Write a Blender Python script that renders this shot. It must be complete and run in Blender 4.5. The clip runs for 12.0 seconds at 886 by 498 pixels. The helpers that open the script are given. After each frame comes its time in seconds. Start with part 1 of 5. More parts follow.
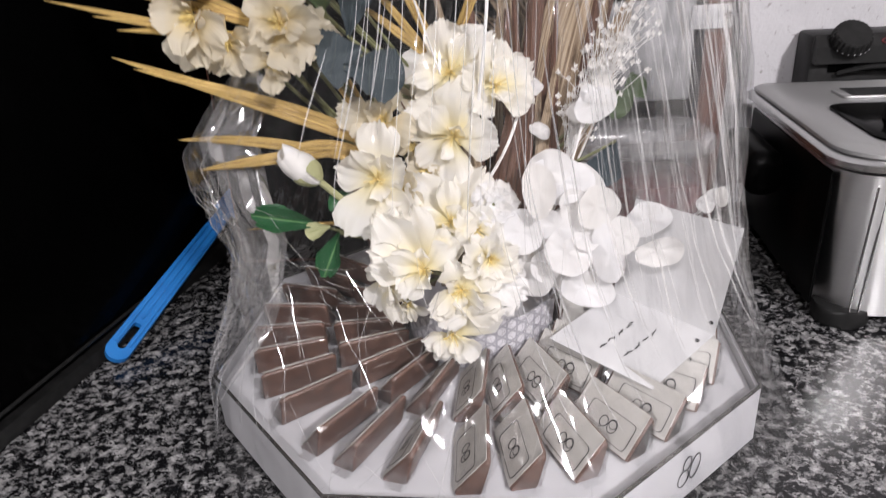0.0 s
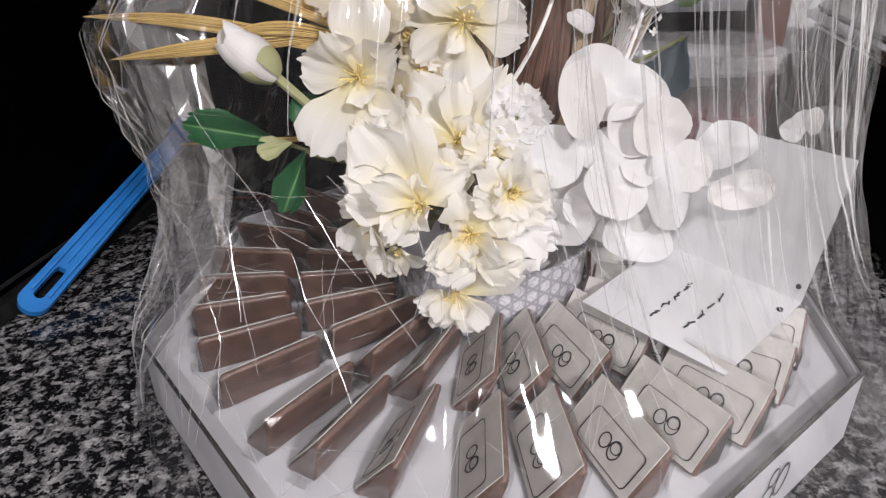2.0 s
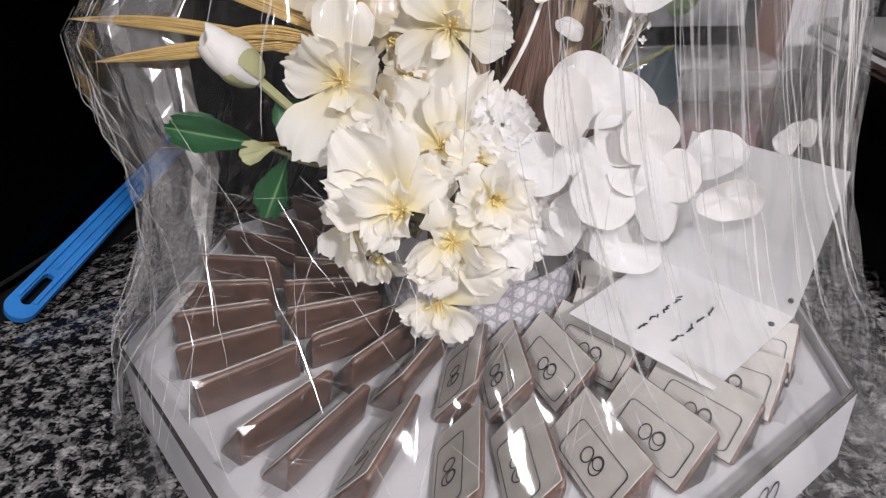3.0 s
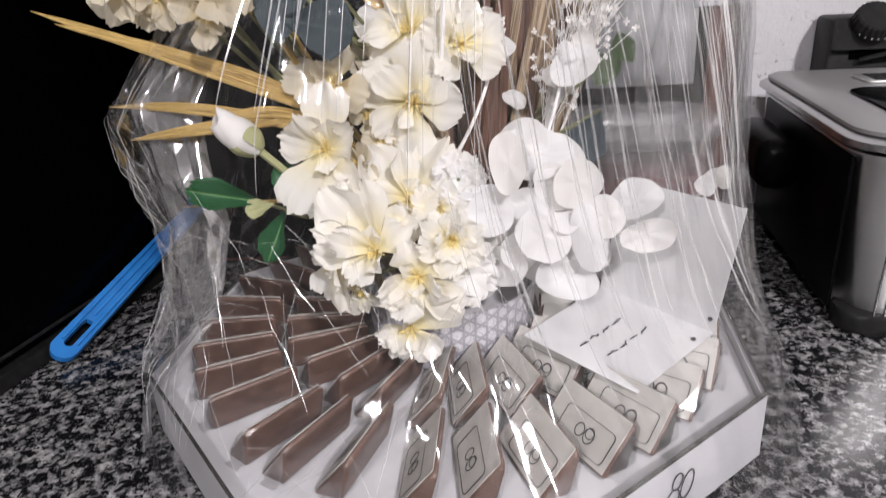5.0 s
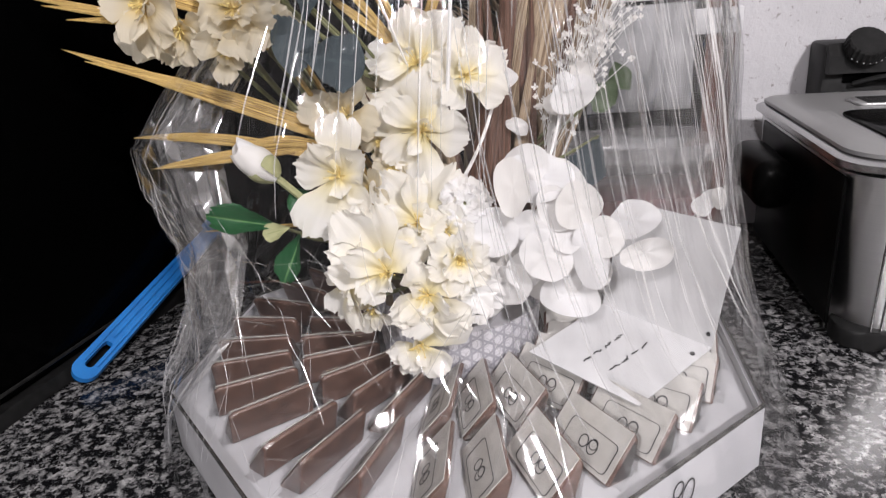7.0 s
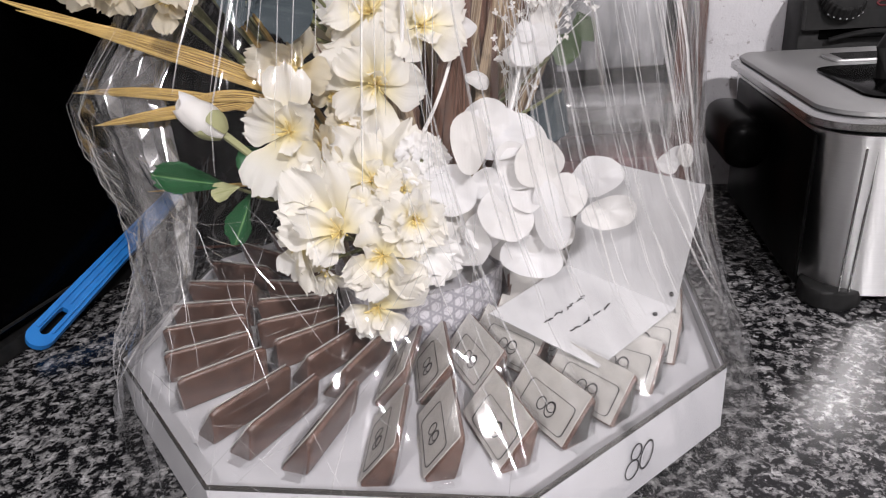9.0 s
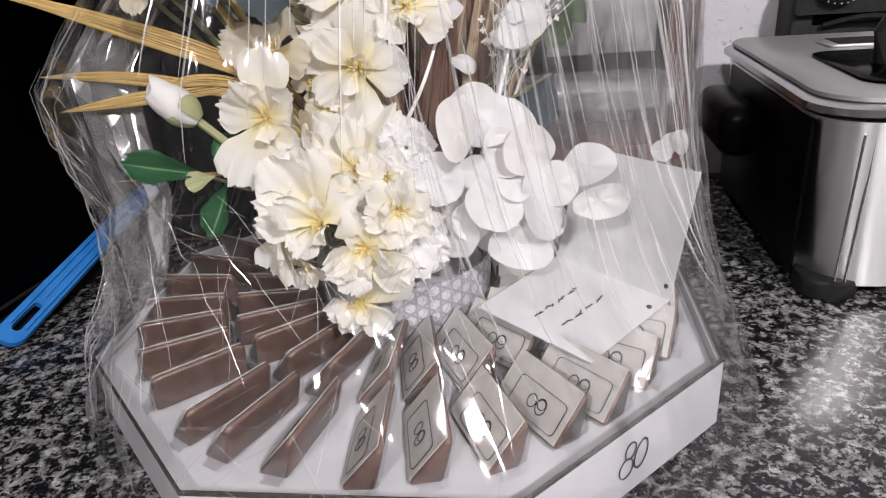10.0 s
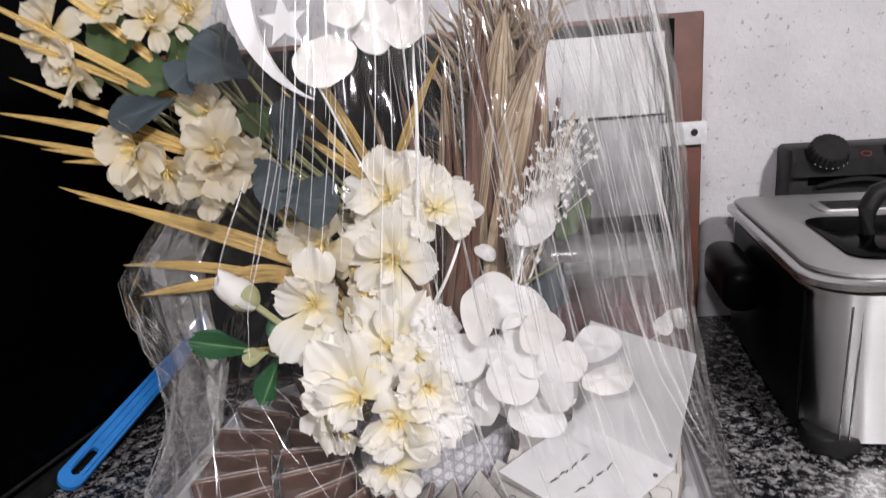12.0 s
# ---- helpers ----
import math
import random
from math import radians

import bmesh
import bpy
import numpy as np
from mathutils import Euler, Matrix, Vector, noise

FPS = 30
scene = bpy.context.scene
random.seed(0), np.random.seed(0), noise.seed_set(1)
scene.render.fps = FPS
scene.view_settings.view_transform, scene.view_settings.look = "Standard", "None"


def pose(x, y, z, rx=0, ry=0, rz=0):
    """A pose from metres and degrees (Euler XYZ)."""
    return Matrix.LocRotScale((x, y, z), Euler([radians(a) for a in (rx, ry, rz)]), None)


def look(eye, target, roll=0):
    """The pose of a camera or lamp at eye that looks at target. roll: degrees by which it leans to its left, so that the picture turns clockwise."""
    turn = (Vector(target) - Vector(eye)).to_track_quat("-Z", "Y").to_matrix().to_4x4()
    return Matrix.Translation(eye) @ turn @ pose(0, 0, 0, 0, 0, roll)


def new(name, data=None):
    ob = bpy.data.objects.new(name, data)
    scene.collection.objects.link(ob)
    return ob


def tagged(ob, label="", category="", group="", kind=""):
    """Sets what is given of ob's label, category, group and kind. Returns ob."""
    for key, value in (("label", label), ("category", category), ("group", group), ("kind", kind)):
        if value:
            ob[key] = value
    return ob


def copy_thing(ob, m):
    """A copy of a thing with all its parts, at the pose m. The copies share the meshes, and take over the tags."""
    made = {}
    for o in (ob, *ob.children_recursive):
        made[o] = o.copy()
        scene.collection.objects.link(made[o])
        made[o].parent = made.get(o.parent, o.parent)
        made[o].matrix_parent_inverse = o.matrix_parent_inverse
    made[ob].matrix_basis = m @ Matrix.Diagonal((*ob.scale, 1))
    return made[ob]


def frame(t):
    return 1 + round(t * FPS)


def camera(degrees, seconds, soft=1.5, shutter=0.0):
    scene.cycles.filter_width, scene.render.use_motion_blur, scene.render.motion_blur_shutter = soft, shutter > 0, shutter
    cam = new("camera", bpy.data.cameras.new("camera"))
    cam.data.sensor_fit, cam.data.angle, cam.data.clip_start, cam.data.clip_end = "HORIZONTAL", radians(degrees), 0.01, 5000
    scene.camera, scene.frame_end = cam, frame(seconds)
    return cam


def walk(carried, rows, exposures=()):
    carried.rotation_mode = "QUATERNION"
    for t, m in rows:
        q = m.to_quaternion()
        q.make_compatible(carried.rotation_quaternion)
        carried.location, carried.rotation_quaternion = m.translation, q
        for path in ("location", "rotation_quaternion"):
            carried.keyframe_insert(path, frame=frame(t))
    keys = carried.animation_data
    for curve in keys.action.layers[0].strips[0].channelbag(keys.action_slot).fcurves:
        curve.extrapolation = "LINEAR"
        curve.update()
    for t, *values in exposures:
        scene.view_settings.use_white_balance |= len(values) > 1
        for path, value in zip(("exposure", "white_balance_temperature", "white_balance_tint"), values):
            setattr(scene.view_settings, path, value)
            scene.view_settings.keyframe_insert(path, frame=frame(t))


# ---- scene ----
import itertools

cam = camera(65.6, 12.0, 1.15, 0.35)
PATH = [
    (0, (0.055, 0.038, 0.398), (-0.047, 1.851, -0.441), -3.7),
    (0.5, (0.048, 0.081, 0.359), (-0.038, 1.841, -0.587), -2.5),
    (1, (0.034, 0.122, 0.34), (-0.022, 1.855, -0.657), -2.5),
    (1.5, (0.029, 0.145, 0.333), (-0.05, 1.895, -0.633), -2.0),
    (2, (0.04, 0.16, 0.327), (-0.033, 1.911, -0.637), -1.8),
    (2.5, (0.045, 0.167, 0.325), (-0.054, 1.917, -0.639), -2.0),
    (3, (0.053, 0.164, 0.318), (-0.039, 1.94, -0.598), -1.3),
    (3.2, (0.057, 0.159, 0.316), (-0.034, 1.927, -0.615), -1.6),
    (4.8, (0.094, 0.091, 0.338), (-0.073, 1.902, -0.495), -3.9),
    (5, (0.094, 0.089, 0.343), (-0.066, 1.924, -0.437), -3.8),
    (5.5, (0.098, 0.078, 0.354), (-0.071, 1.972, -0.267), -4.1),
    (6, (0.101, 0.063, 0.365), (-0.081, 1.989, -0.143), -4.4),
    (6.5, (0.099, 0.058, 0.361), (-0.094, 1.967, -0.201), -5.1),
    (7, (0.095, 0.067, 0.35), (-0.082, 1.926, -0.366), -4.5),
    (8.8, (0.113, 0.08, 0.338), (-0.036, 1.905, -0.467), -4.4),
    (9, (0.113, 0.082, 0.338), (-0.025, 1.905, -0.471), -4.4),
    (9.5, (0.113, 0.089, 0.334), (-0.01, 1.912, -0.479), -4.2),
    (10, (0.114, 0.1, 0.33), (0.005, 1.914, -0.505), -4.3),
    (10.5, (0.111, 0.1, 0.332), (-0.024, 1.915, -0.497), -4.4),
    (11, (0.112, 0.093, 0.345), (-0.029, 1.954, -0.372), -4.0),
    (11.5, (0.118, 0.076, 0.371), (-0.038, 1.959, -0.284), -4.4),
    (12, (0.123, 0.059, 0.402), (-0.05, 1.975, -0.145), -4.7),
]
walk(cam, [(t, look(eye, target, roll)) for t, eye, target, roll in PATH], [(0, 0.04), (2.5, -0.10), (5.5, 0.0), (9.5, -0.02), (12, -0.10)])

# world: a closed room at night, lit by its ceiling lamps
world = bpy.data.worlds.new("world")
scene.world = world
world.use_nodes = True
world.node_tree.nodes["Background"].inputs[0].default_value = (0.6, 0.65, 0.75, 1)
world.node_tree.nodes["Background"].inputs[1].default_value = 0.03


def area(name, eye, target, size, watts, colour):
    data = bpy.data.lights.new(name, "AREA")
    data.shape, data.size, data.energy, data.color = "DISK", size, watts, colour
    ob = new(name, data)
    ob.matrix_basis = look(eye, target)
    return ob


area("ceiling_lamp_light", (0.95, -1.20, 1.52), (0.55, -0.2, 0), 0.17, 82, (1.0, 0.952, 0.978))
area("ceiling_lamp_light", (-0.40, -1.50, 1.52), (-0.2, -0.6, 0), 0.17, 40, (1.0, 0.952, 0.978))


# ---- materials ----
def mat(name, colour, rough=0.5, metal=0.0, coat=0.0, spec=0.5):
    m = bpy.data.materials.new(name)
    m.use_nodes = True
    p = m.node_tree.nodes["Principled BSDF"]
    p.inputs["Base Color"].default_value = (*colour, 1)
    p.inputs["Roughness"].default_value = rough
    p.inputs["Metallic"].default_value = metal
    p.inputs["Coat Weight"].default_value = coat
    p.inputs["Specular IOR Level"].default_value = spec
    return m


def nodes(m):
    return m.node_tree.nodes, m.node_tree.links, m.node_tree.nodes["Principled BSDF"]


def coords(m, scale=(1, 1, 1), kind="Object"):
    n, l, p = nodes(m)
    c, mp = n.new("ShaderNodeTexCoord"), n.new("ShaderNodeMapping")
    mp.inputs["Scale"].default_value = scale
    l.new(c.outputs[kind], mp.inputs["Vector"])
    return mp.outputs["Vector"]


def noise_node(m, vec, scale, detail=4, rough=0.55):
    n, l, p = nodes(m)
    t = n.new("ShaderNodeTexNoise")
    t.inputs["Scale"].default_value, t.inputs["Detail"].default_value, t.inputs["Roughness"].default_value = scale, detail, rough
    l.new(vec, t.inputs["Vector"])
    return t.outputs["Fac"]


def ramp(m, fac, stops, constant=False):
    n, l, p = nodes(m)
    r = n.new("ShaderNodeValToRGB")
    r.color_ramp.interpolation = "CONSTANT" if constant else "LINEAR"
    while len(r.color_ramp.elements) < len(stops):
        r.color_ramp.elements.new(0.5)
    for e, (at, c) in zip(r.color_ramp.elements, stops):
        e.position, e.color = at, (*c, 1) if len(c) == 3 else c
    l.new(fac, r.inputs["Fac"])
    return r.outputs["Color"]


def mix(m, fac, a, b, mode="MIX"):
    n, l, p = nodes(m)
    x = n.new("ShaderNodeMix")
    x.data_type, x.blend_type = "RGBA", mode
    for s, v in ((x.inputs[0], fac), (x.inputs[6], a), (x.inputs[7], b)):
        if isinstance(v, (int, float)):
            s.default_value = v
        elif isinstance(v, tuple):
            s.default_value = (*v, 1)
        else:
            l.new(v, s)
    return x.outputs[2]


def bump(m, height, strength=0.3, distance=0.001):
    n, l, p = nodes(m)
    b = n.new("ShaderNodeBump")
    b.inputs["Strength"].default_value, b.inputs["Distance"].default_value = strength, distance
    l.new(height, b.inputs["Height"])
    l.new(b.outputs["Normal"], p.inputs["Normal"])
    return b.outputs["Normal"]


def speckled(m, c1, c2, scale, fine=6.0, strength=0.2, distance=0.0005, spot=(0.35, 0.65)):
    """A surface of two tones with grain at two scales and a fine relief."""
    n, l, p = nodes(m)
    v = coords(m)
    f = noise_node(m, v, scale, 5)
    l.new(ramp(m, f, [(spot[0], c1), (spot[1], c2)]), p.inputs["Base Color"])
    bump(m, noise_node(m, v, scale * fine, 3), strength, distance)
    return m


def granite_material():
    """Polished granite: black ground, grey and white crystals in drifts."""
    m = mat("granite", (0.1, 0.1, 0.1), 0.13, 0, 0, 0.5)
    n, l, p = nodes(m)
    v = coords(m)
    warp = n.new("ShaderNodeMix")
    warp.data_type, warp.blend_type = "RGBA", "ADD"
    warp.inputs[0].default_value = 0.016
    nz = n.new("ShaderNodeTexNoise")
    nz.inputs["Scale"].default_value, nz.inputs["Detail"].default_value = 150, 4
    l.new(v, nz.inputs["Vector"]), l.new(v, warp.inputs[6]), l.new(nz.outputs["Color"], warp.inputs[7])
    vo = n.new("ShaderNodeTexVoronoi")
    vo.inputs["Scale"].default_value = 250
    l.new(warp.outputs[2], vo.inputs["Vector"])
    sep = n.new("ShaderNodeSeparateColor")
    l.new(vo.outputs["Color"], sep.inputs["Color"])

    def times(a, k, c):
        x = n.new("ShaderNodeMath")
        x.operation = "MULTIPLY_ADD"
        l.new(a, x.inputs[0])
        x.inputs[1].default_value = k
        if isinstance(c, float):
            x.inputs[2].default_value = c
        else:
            l.new(c, x.inputs[2])
        return x.outputs[0]
    big = times(noise_node(m, v, 92, 5, 0.62), 2.2, -0.91)
    tone = times(sep.outputs["Red"], 0.55, big)
    cells = ramp(m, tone, [(0.36, (0.006, 0.006, 0.007)), (0.47, (0.045, 0.045, 0.047)), (0.56, (0.12, 0.118, 0.12)), (0.72, (0.20, 0.197, 0.197)), (0.95, (0.36, 0.355, 0.355))])
    fine = noise_node(m, v, 620, 4, 0.7)
    l.new(mix(m, 0.8, cells, ramp(m, fine, [(0.32, (0.35, 0.35, 0.36)), (0.62, (1, 1, 1))]), "MULTIPLY"), p.inputs["Base Color"])
    l.new(ramp(m, noise_node(m, v, 240, 3), [(0.35, (0.17,) * 3), (0.7, (0.30,) * 3)]), p.inputs["Roughness"])
    bump(m, fine, 0.05, 0.0004)
    return m


def wall_material():
    m = mat("stucco", (0.75, 0.74, 0.75), 0.75)
    n, l, p = nodes(m)
    v = coords(m)
    f = noise_node(m, v, 105, 4, 0.62)
    base = ramp(m, noise_node(m, v, 9, 4), [(0.3, (0.38, 0.375, 0.39)), (0.7, (0.45, 0.445, 0.46))])
    l.new(mix(m, ramp(m, f, [(0.615, (0,) * 3), (0.68, (0.9,) * 3)]), base, (0.22, 0.205, 0.20)), p.inputs["Base Color"])
    bump(m, noise_node(m, v, 55, 6, 0.65), 0.7, 0.004)
    return m


def steel_material(name="brushed_steel", scale=(3, 3, 520), rough=0.34, tone=0.78):
    m = mat(name, (0.62, 0.61, 0.60), rough, 1.0)
    n, l, p = nodes(m)
    f = noise_node(m, coords(m, scale), 3, 5, 0.7)
    l.new(ramp(m, f, [(0.3, (rough * 0.92,) * 3), (0.7, (rough * 1.12,) * 3)]), p.inputs["Roughness"])
    l.new(ramp(m, f, [(0.25, (tone * 0.94,) * 3), (0.75, (tone * 1.04,) * 3)]), p.inputs["Base Color"])
    bump(m, f, 0.015, 0.0002)
    tg = n.new("ShaderNodeTangent")
    tg.direction_type, tg.axis = "RADIAL", "Z"
    l.new(tg.outputs["Tangent"], p.inputs["Tangent"])
    p.inputs["Anisotropic"].default_value, p.inputs["Anisotropic Rotation"].default_value = 0.85, 0.25
    return m


def petal_material(name, inner, outer, translucent=0.35, rough=0.6):
    """Cloth petal: the attribute stain runs from 1 at its root to 0 at its edge."""
    m = mat(name, outer, rough, 0, 0, 0.25)
    n, l, p = nodes(m)
    at = n.new("ShaderNodeAttribute")
    at.attribute_name = "stain"
    v = coords(m)
    rnd = n.new("ShaderNodeObjectInfo")
    shade = ramp(m, rnd.outputs["Random"], [(0.0, outer), (1.0, tuple(c * k for c, k in zip(outer, (0.985, 0.965, 0.92))))])
    blot = mix(m, ramp(m, noise_node(m, v, 60, 4), [(0.35, (0,) * 3), (0.75, (0.35,) * 3)]), shade, tuple(c * k for c, k in zip(outer, (0.96, 0.93, 0.87))))
    col = mix(m, ramp(m, at.outputs["Fac"], [(0.28, (0,) * 3), (0.55, (0.35,) * 3), (0.85, (1,) * 3)]), blot, inner)
    l.new(col, p.inputs["Base Color"])
    uv = n.new("ShaderNodeUVMap")
    wave = n.new("ShaderNodeTexWave")
    wave.inputs["Scale"].default_value, wave.inputs["Distortion"].default_value = 5.0, 2.0
    l.new(uv.outputs["UV"], wave.inputs["Vector"])
    nb = bump(m, wave.outputs["Fac"], 0.10, 0.0005)
    t, x = n.new("ShaderNodeBsdfTranslucent"), n.new("ShaderNodeMixShader")
    l.new(col, t.inputs["Color"]), l.new(nb, t.inputs["Normal"])
    x.inputs[0].default_value = translucent
    l.new(p.outputs[0], x.inputs[1]), l.new(t.outputs[0], x.inputs[2])
    l.new(x.outputs[0], n["Material Output"].inputs["Surface"])
    return m


def straw_material(name, dark, light, rough=0.42, metal=0.25, lines=9.0):
    """Dried blade with lines along its length."""
    m = mat(name, light, rough, metal)
    n, l, p = nodes(m)
    uv, mp, wv = n.new("ShaderNodeUVMap"), n.new("ShaderNodeMapping"), n.new("ShaderNodeTexNoise")
    mp.inputs["Scale"].default_value = (lines, 0.7, 1)
    wv.inputs["Scale"].default_value, wv.inputs["Detail"].default_value = 2.2, 3
    l.new(uv.outputs["UV"], mp.inputs["Vector"]), l.new(mp.outputs["Vector"], wv.inputs["Vector"])
    l.new(ramp(m, wv.outputs["Fac"], [(0.42, dark), (0.58, light)]), p.inputs["Base Color"])
    bump(m, wv.outputs["Fac"], 0.6, 0.0012)
    return m


def film_material(name, gloss, rough, milk):
    """Clear wrapping film: lets light through, mirrors lamps in its creases; milk paints in white haze."""
    m = bpy.data.materials.new(name)
    m.use_nodes = True
    n, l = m.node_tree.nodes, m.node_tree.links
    n.remove(n["Principled BSDF"])
    c, mp, nz = n.new("ShaderNodeTexCoord"), n.new("ShaderNodeMapping"), n.new("ShaderNodeTexNoise")
    mp.inputs["Scale"].default_value = (1, 1, 0.22)
    nz.inputs["Scale"].default_value, nz.inputs["Detail"].default_value = 42, 3
    l.new(c.outputs["Object"], mp.inputs["Vector"]), l.new(mp.outputs["Vector"], nz.inputs["Vector"])
    b = n.new("ShaderNodeBump")
    b.inputs["Strength"].default_value, b.inputs["Distance"].default_value = 0.05, 0.003
    l.new(nz.outputs["Fac"], b.inputs["Height"])
    tr, gl, df = n.new("ShaderNodeBsdfTransparent"), n.new("ShaderNodeBsdfGlossy"), n.new("ShaderNodeBsdfDiffuse")
    tr.inputs["Color"].default_value = (0.985, 0.985, 0.985, 1)
    gl.inputs["Roughness"].default_value = rough
    gl.inputs["Color"].default_value = (1, 1, 1, 1)
    df.inputs["Color"].default_value = (0.85, 0.85, 0.87, 1)
    l.new(b.outputs["Normal"], gl.inputs["Normal"])
    lw = n.new("ShaderNodeLayerWeight")
    lw.inputs["Blend"].default_value = 0.25
    l.new(b.outputs["Normal"], lw.inputs["Normal"])
    mr = n.new("ShaderNodeMapRange")
    mr.inputs["To Min"].default_value, mr.inputs["To Max"].default_value = gloss, min(1.0, gloss + 0.20)
    l.new(lw.outputs["Fresnel"], mr.inputs["Value"])
    x1, x2 = n.new("ShaderNodeMixShader"), n.new("ShaderNodeMixShader")
    x1.inputs[0].default_value = milk
    l.new(tr.outputs[0], x1.inputs[1]), l.new(df.outputs[0], x1.inputs[2])
    l.new(mr.outputs["Result"], x2.inputs[0]), l.new(x1.outputs[0], x2.inputs[1]), l.new(gl.outputs[0], x2.inputs[2])
    l.new(x2.outputs[0], n["Material Output"].inputs["Surface"])
    return m


def glass_material(name, colour, rough=0.05):
    m = mat(name, colour, rough)
    p = m.node_tree.nodes["Principled BSDF"]
    p.inputs["Transmission Weight"].default_value, p.inputs["IOR"].default_value = 0.9, 1.15
    return m


def wrapped(m, weight=0.24):
    """A clear crinkled wrapper over a surface."""
    n, l, p = nodes(m)
    b = n.new("ShaderNodeBump")
    b.inputs["Strength"].default_value, b.inputs["Distance"].default_value = 0.7, 0.003
    l.new(noise_node(m, coords(m, (0.35, 1, 1)), 85, 2, 0.5), b.inputs["Height"])
    l.new(b.outputs["Normal"], p.inputs["Coat Normal"])
    p.inputs["Coat Weight"].default_value, p.inputs["Coat Roughness"].default_value = weight, 0.07


def chocolate_material():
    m = mat("milk_chocolate", (0.10, 0.045, 0.03), 0.45, 0, 0.25)
    n, l, p = nodes(m)
    v = coords(m, (22, 40, 40))
    f = noise_node(m, v, 3, 5)
    l.new(ramp(m, f, [(0.3, (0.065, 0.034, 0.025)), (0.7, (0.150, 0.082, 0.062))]), p.inputs["Base Color"])
    bump(m, noise_node(m, coords(m, (1, 1, 1)), 130, 3), 0.35, 0.0015)
    wrapped(m)
    return m


def lattice_material():
    """Silvery paper with a printed lattice of stars in circles."""
    m = mat("star_paper", (0.7, 0.7, 0.72), 0.35, 0.15)
    n, l, p = nodes(m)
    uv = n.new("ShaderNodeUVMap")
    lines = None
    for k in range(3):
        mp, wv = n.new("ShaderNodeMapping"), n.new("ShaderNodeTexWave")
        mp.inputs["Rotation"].default_value = (0, 0, radians(60 * k))
        wv.inputs["Scale"].default_value = 0.32
        l.new(uv.outputs["UV"], mp.inputs["Vector"]), l.new(mp.outputs["Vector"], wv.inputs["Vector"])
        band_k = ramp(m, wv.outputs["Fac"], [(0.80, (0,) * 3), (0.95, (1,) * 3)])
        lines = band_k if lines is None else mix(m, 1.0, lines, band_k, "LIGHTEN")
    v2 = n.new("ShaderNodeTexVoronoi")
    v2.inputs["Scale"].default_value, v2.inputs["Randomness"].default_value = 1.0, 0.0
    l.new(uv.outputs["UV"], v2.inputs["Vector"])
    lines = mix(m, 1.0, lines, ramp(m, v2.outputs["Distance"], [(0.36, (0,) * 3), (0.41, (0.9,) * 3), (0.46, (0,) * 3)]), "LIGHTEN")
    l.new(mix(m, lines, (0.62, 0.61, 0.645), (0.34, 0.335, 0.37)), p.inputs["Base Color"])
    bump(m, lines, 0.3, 0.0005)
    return m


GRANITE = granite_material()
STUCCO = wall_material()
PLASTER = speckled(mat("white_plaster", (0.75, 0.74, 0.73), 0.8), (0.70, 0.69, 0.68), (0.78, 0.77, 0.76), 6, 12, 0.2, 0.002)
# dark tone stands for an unlit room mirrored in the film
SHADED_WALL = speckled(mat("shaded_wall", (0.3, 0.29, 0.28), 0.8), (0.13, 0.125, 0.12), (0.17, 0.165, 0.16), 5, 12, 0.2, 0.002)
TILE_FLOOR = speckled(mat("floor_tile", (0.3, 0.28, 0.26), 0.4), (0.46, 0.44, 0.41), (0.55, 0.53, 0.50), 8)
CABINET = speckled(mat("cabinet_front", (0.12, 0.09, 0.07), 0.5), (0.10, 0.07, 0.05), (0.15, 0.11, 0.08), 20)
BLACK = speckled(mat("black_enamel", (0.002, 0.002, 0.002), 0.3, 0, 0, 0.04), (0.001, 0.001, 0.001), (0.002, 0.002, 0.002), 30, 8, 0.05)
BLACK_GLASS = mat("black_glass", (0.0006, 0.0006, 0.0006), 0.15, 0, 0, 0.03)
BLACK_PLASTIC = speckled(mat("black_plastic", (0.012, 0.012, 0.012), 0.5, 0, 0, 0.2), (0.006, 0.006, 0.006), (0.012, 0.012, 0.012), 90, 8, 0.2)
STEEL = steel_material()
LID_STEEL = steel_material("lid_steel", (300, 4, 4), 0.42, 0.34)
LID_STEEL.node_tree.nodes["Principled BSDF"].inputs["Metallic"].default_value = 0.55
CHROME = mat("chrome", (0.50, 0.50, 0.50), 0.24, 1.0)
BROWN_BOARD = speckled(mat("brown_board", (0.13, 0.045, 0.025), 0.55), (0.058, 0.019, 0.011), (0.088, 0.030, 0.018), 25, 10, 0.25)
GREY_MOTTLE = speckled(mat("grey_mottle", (0.3, 0.3, 0.31), 0.5), (0.08, 0.082, 0.085), (0.30, 0.30, 0.31), 14, 6, 0.1)
WHITE_PLASTIC = mat("white_plastic", (0.58, 0.58, 0.59), 0.4)
STRAP = speckled(mat("grey_strap", (0.4, 0.4, 0.41), 0.5), (0.36, 0.36, 0.37), (0.46, 0.46, 0.47), 120, 9, 0.1)
BLUE = speckled(mat("blue_plastic", (0.01, 0.16, 0.50), 0.38, 0, 0.2), (0.007, 0.105, 0.33), (0.010, 0.135, 0.40), 40, 10, 0.15)
TRAY_WHITE = speckled(mat("white_board", (0.74, 0.74, 0.75), 0.45), (0.42, 0.42, 0.44), (0.48, 0.48, 0.50), 30, 10, 0.08)
RIM_METAL = mat("dark_foil", (0.13, 0.125, 0.12), 0.22, 0.8)
PAPER = speckled(mat("card_paper", (0.80, 0.80, 0.80), 0.6), (0.50, 0.50, 0.51), (0.55, 0.55, 0.56), 40, 12, 0.08, 0.0004)
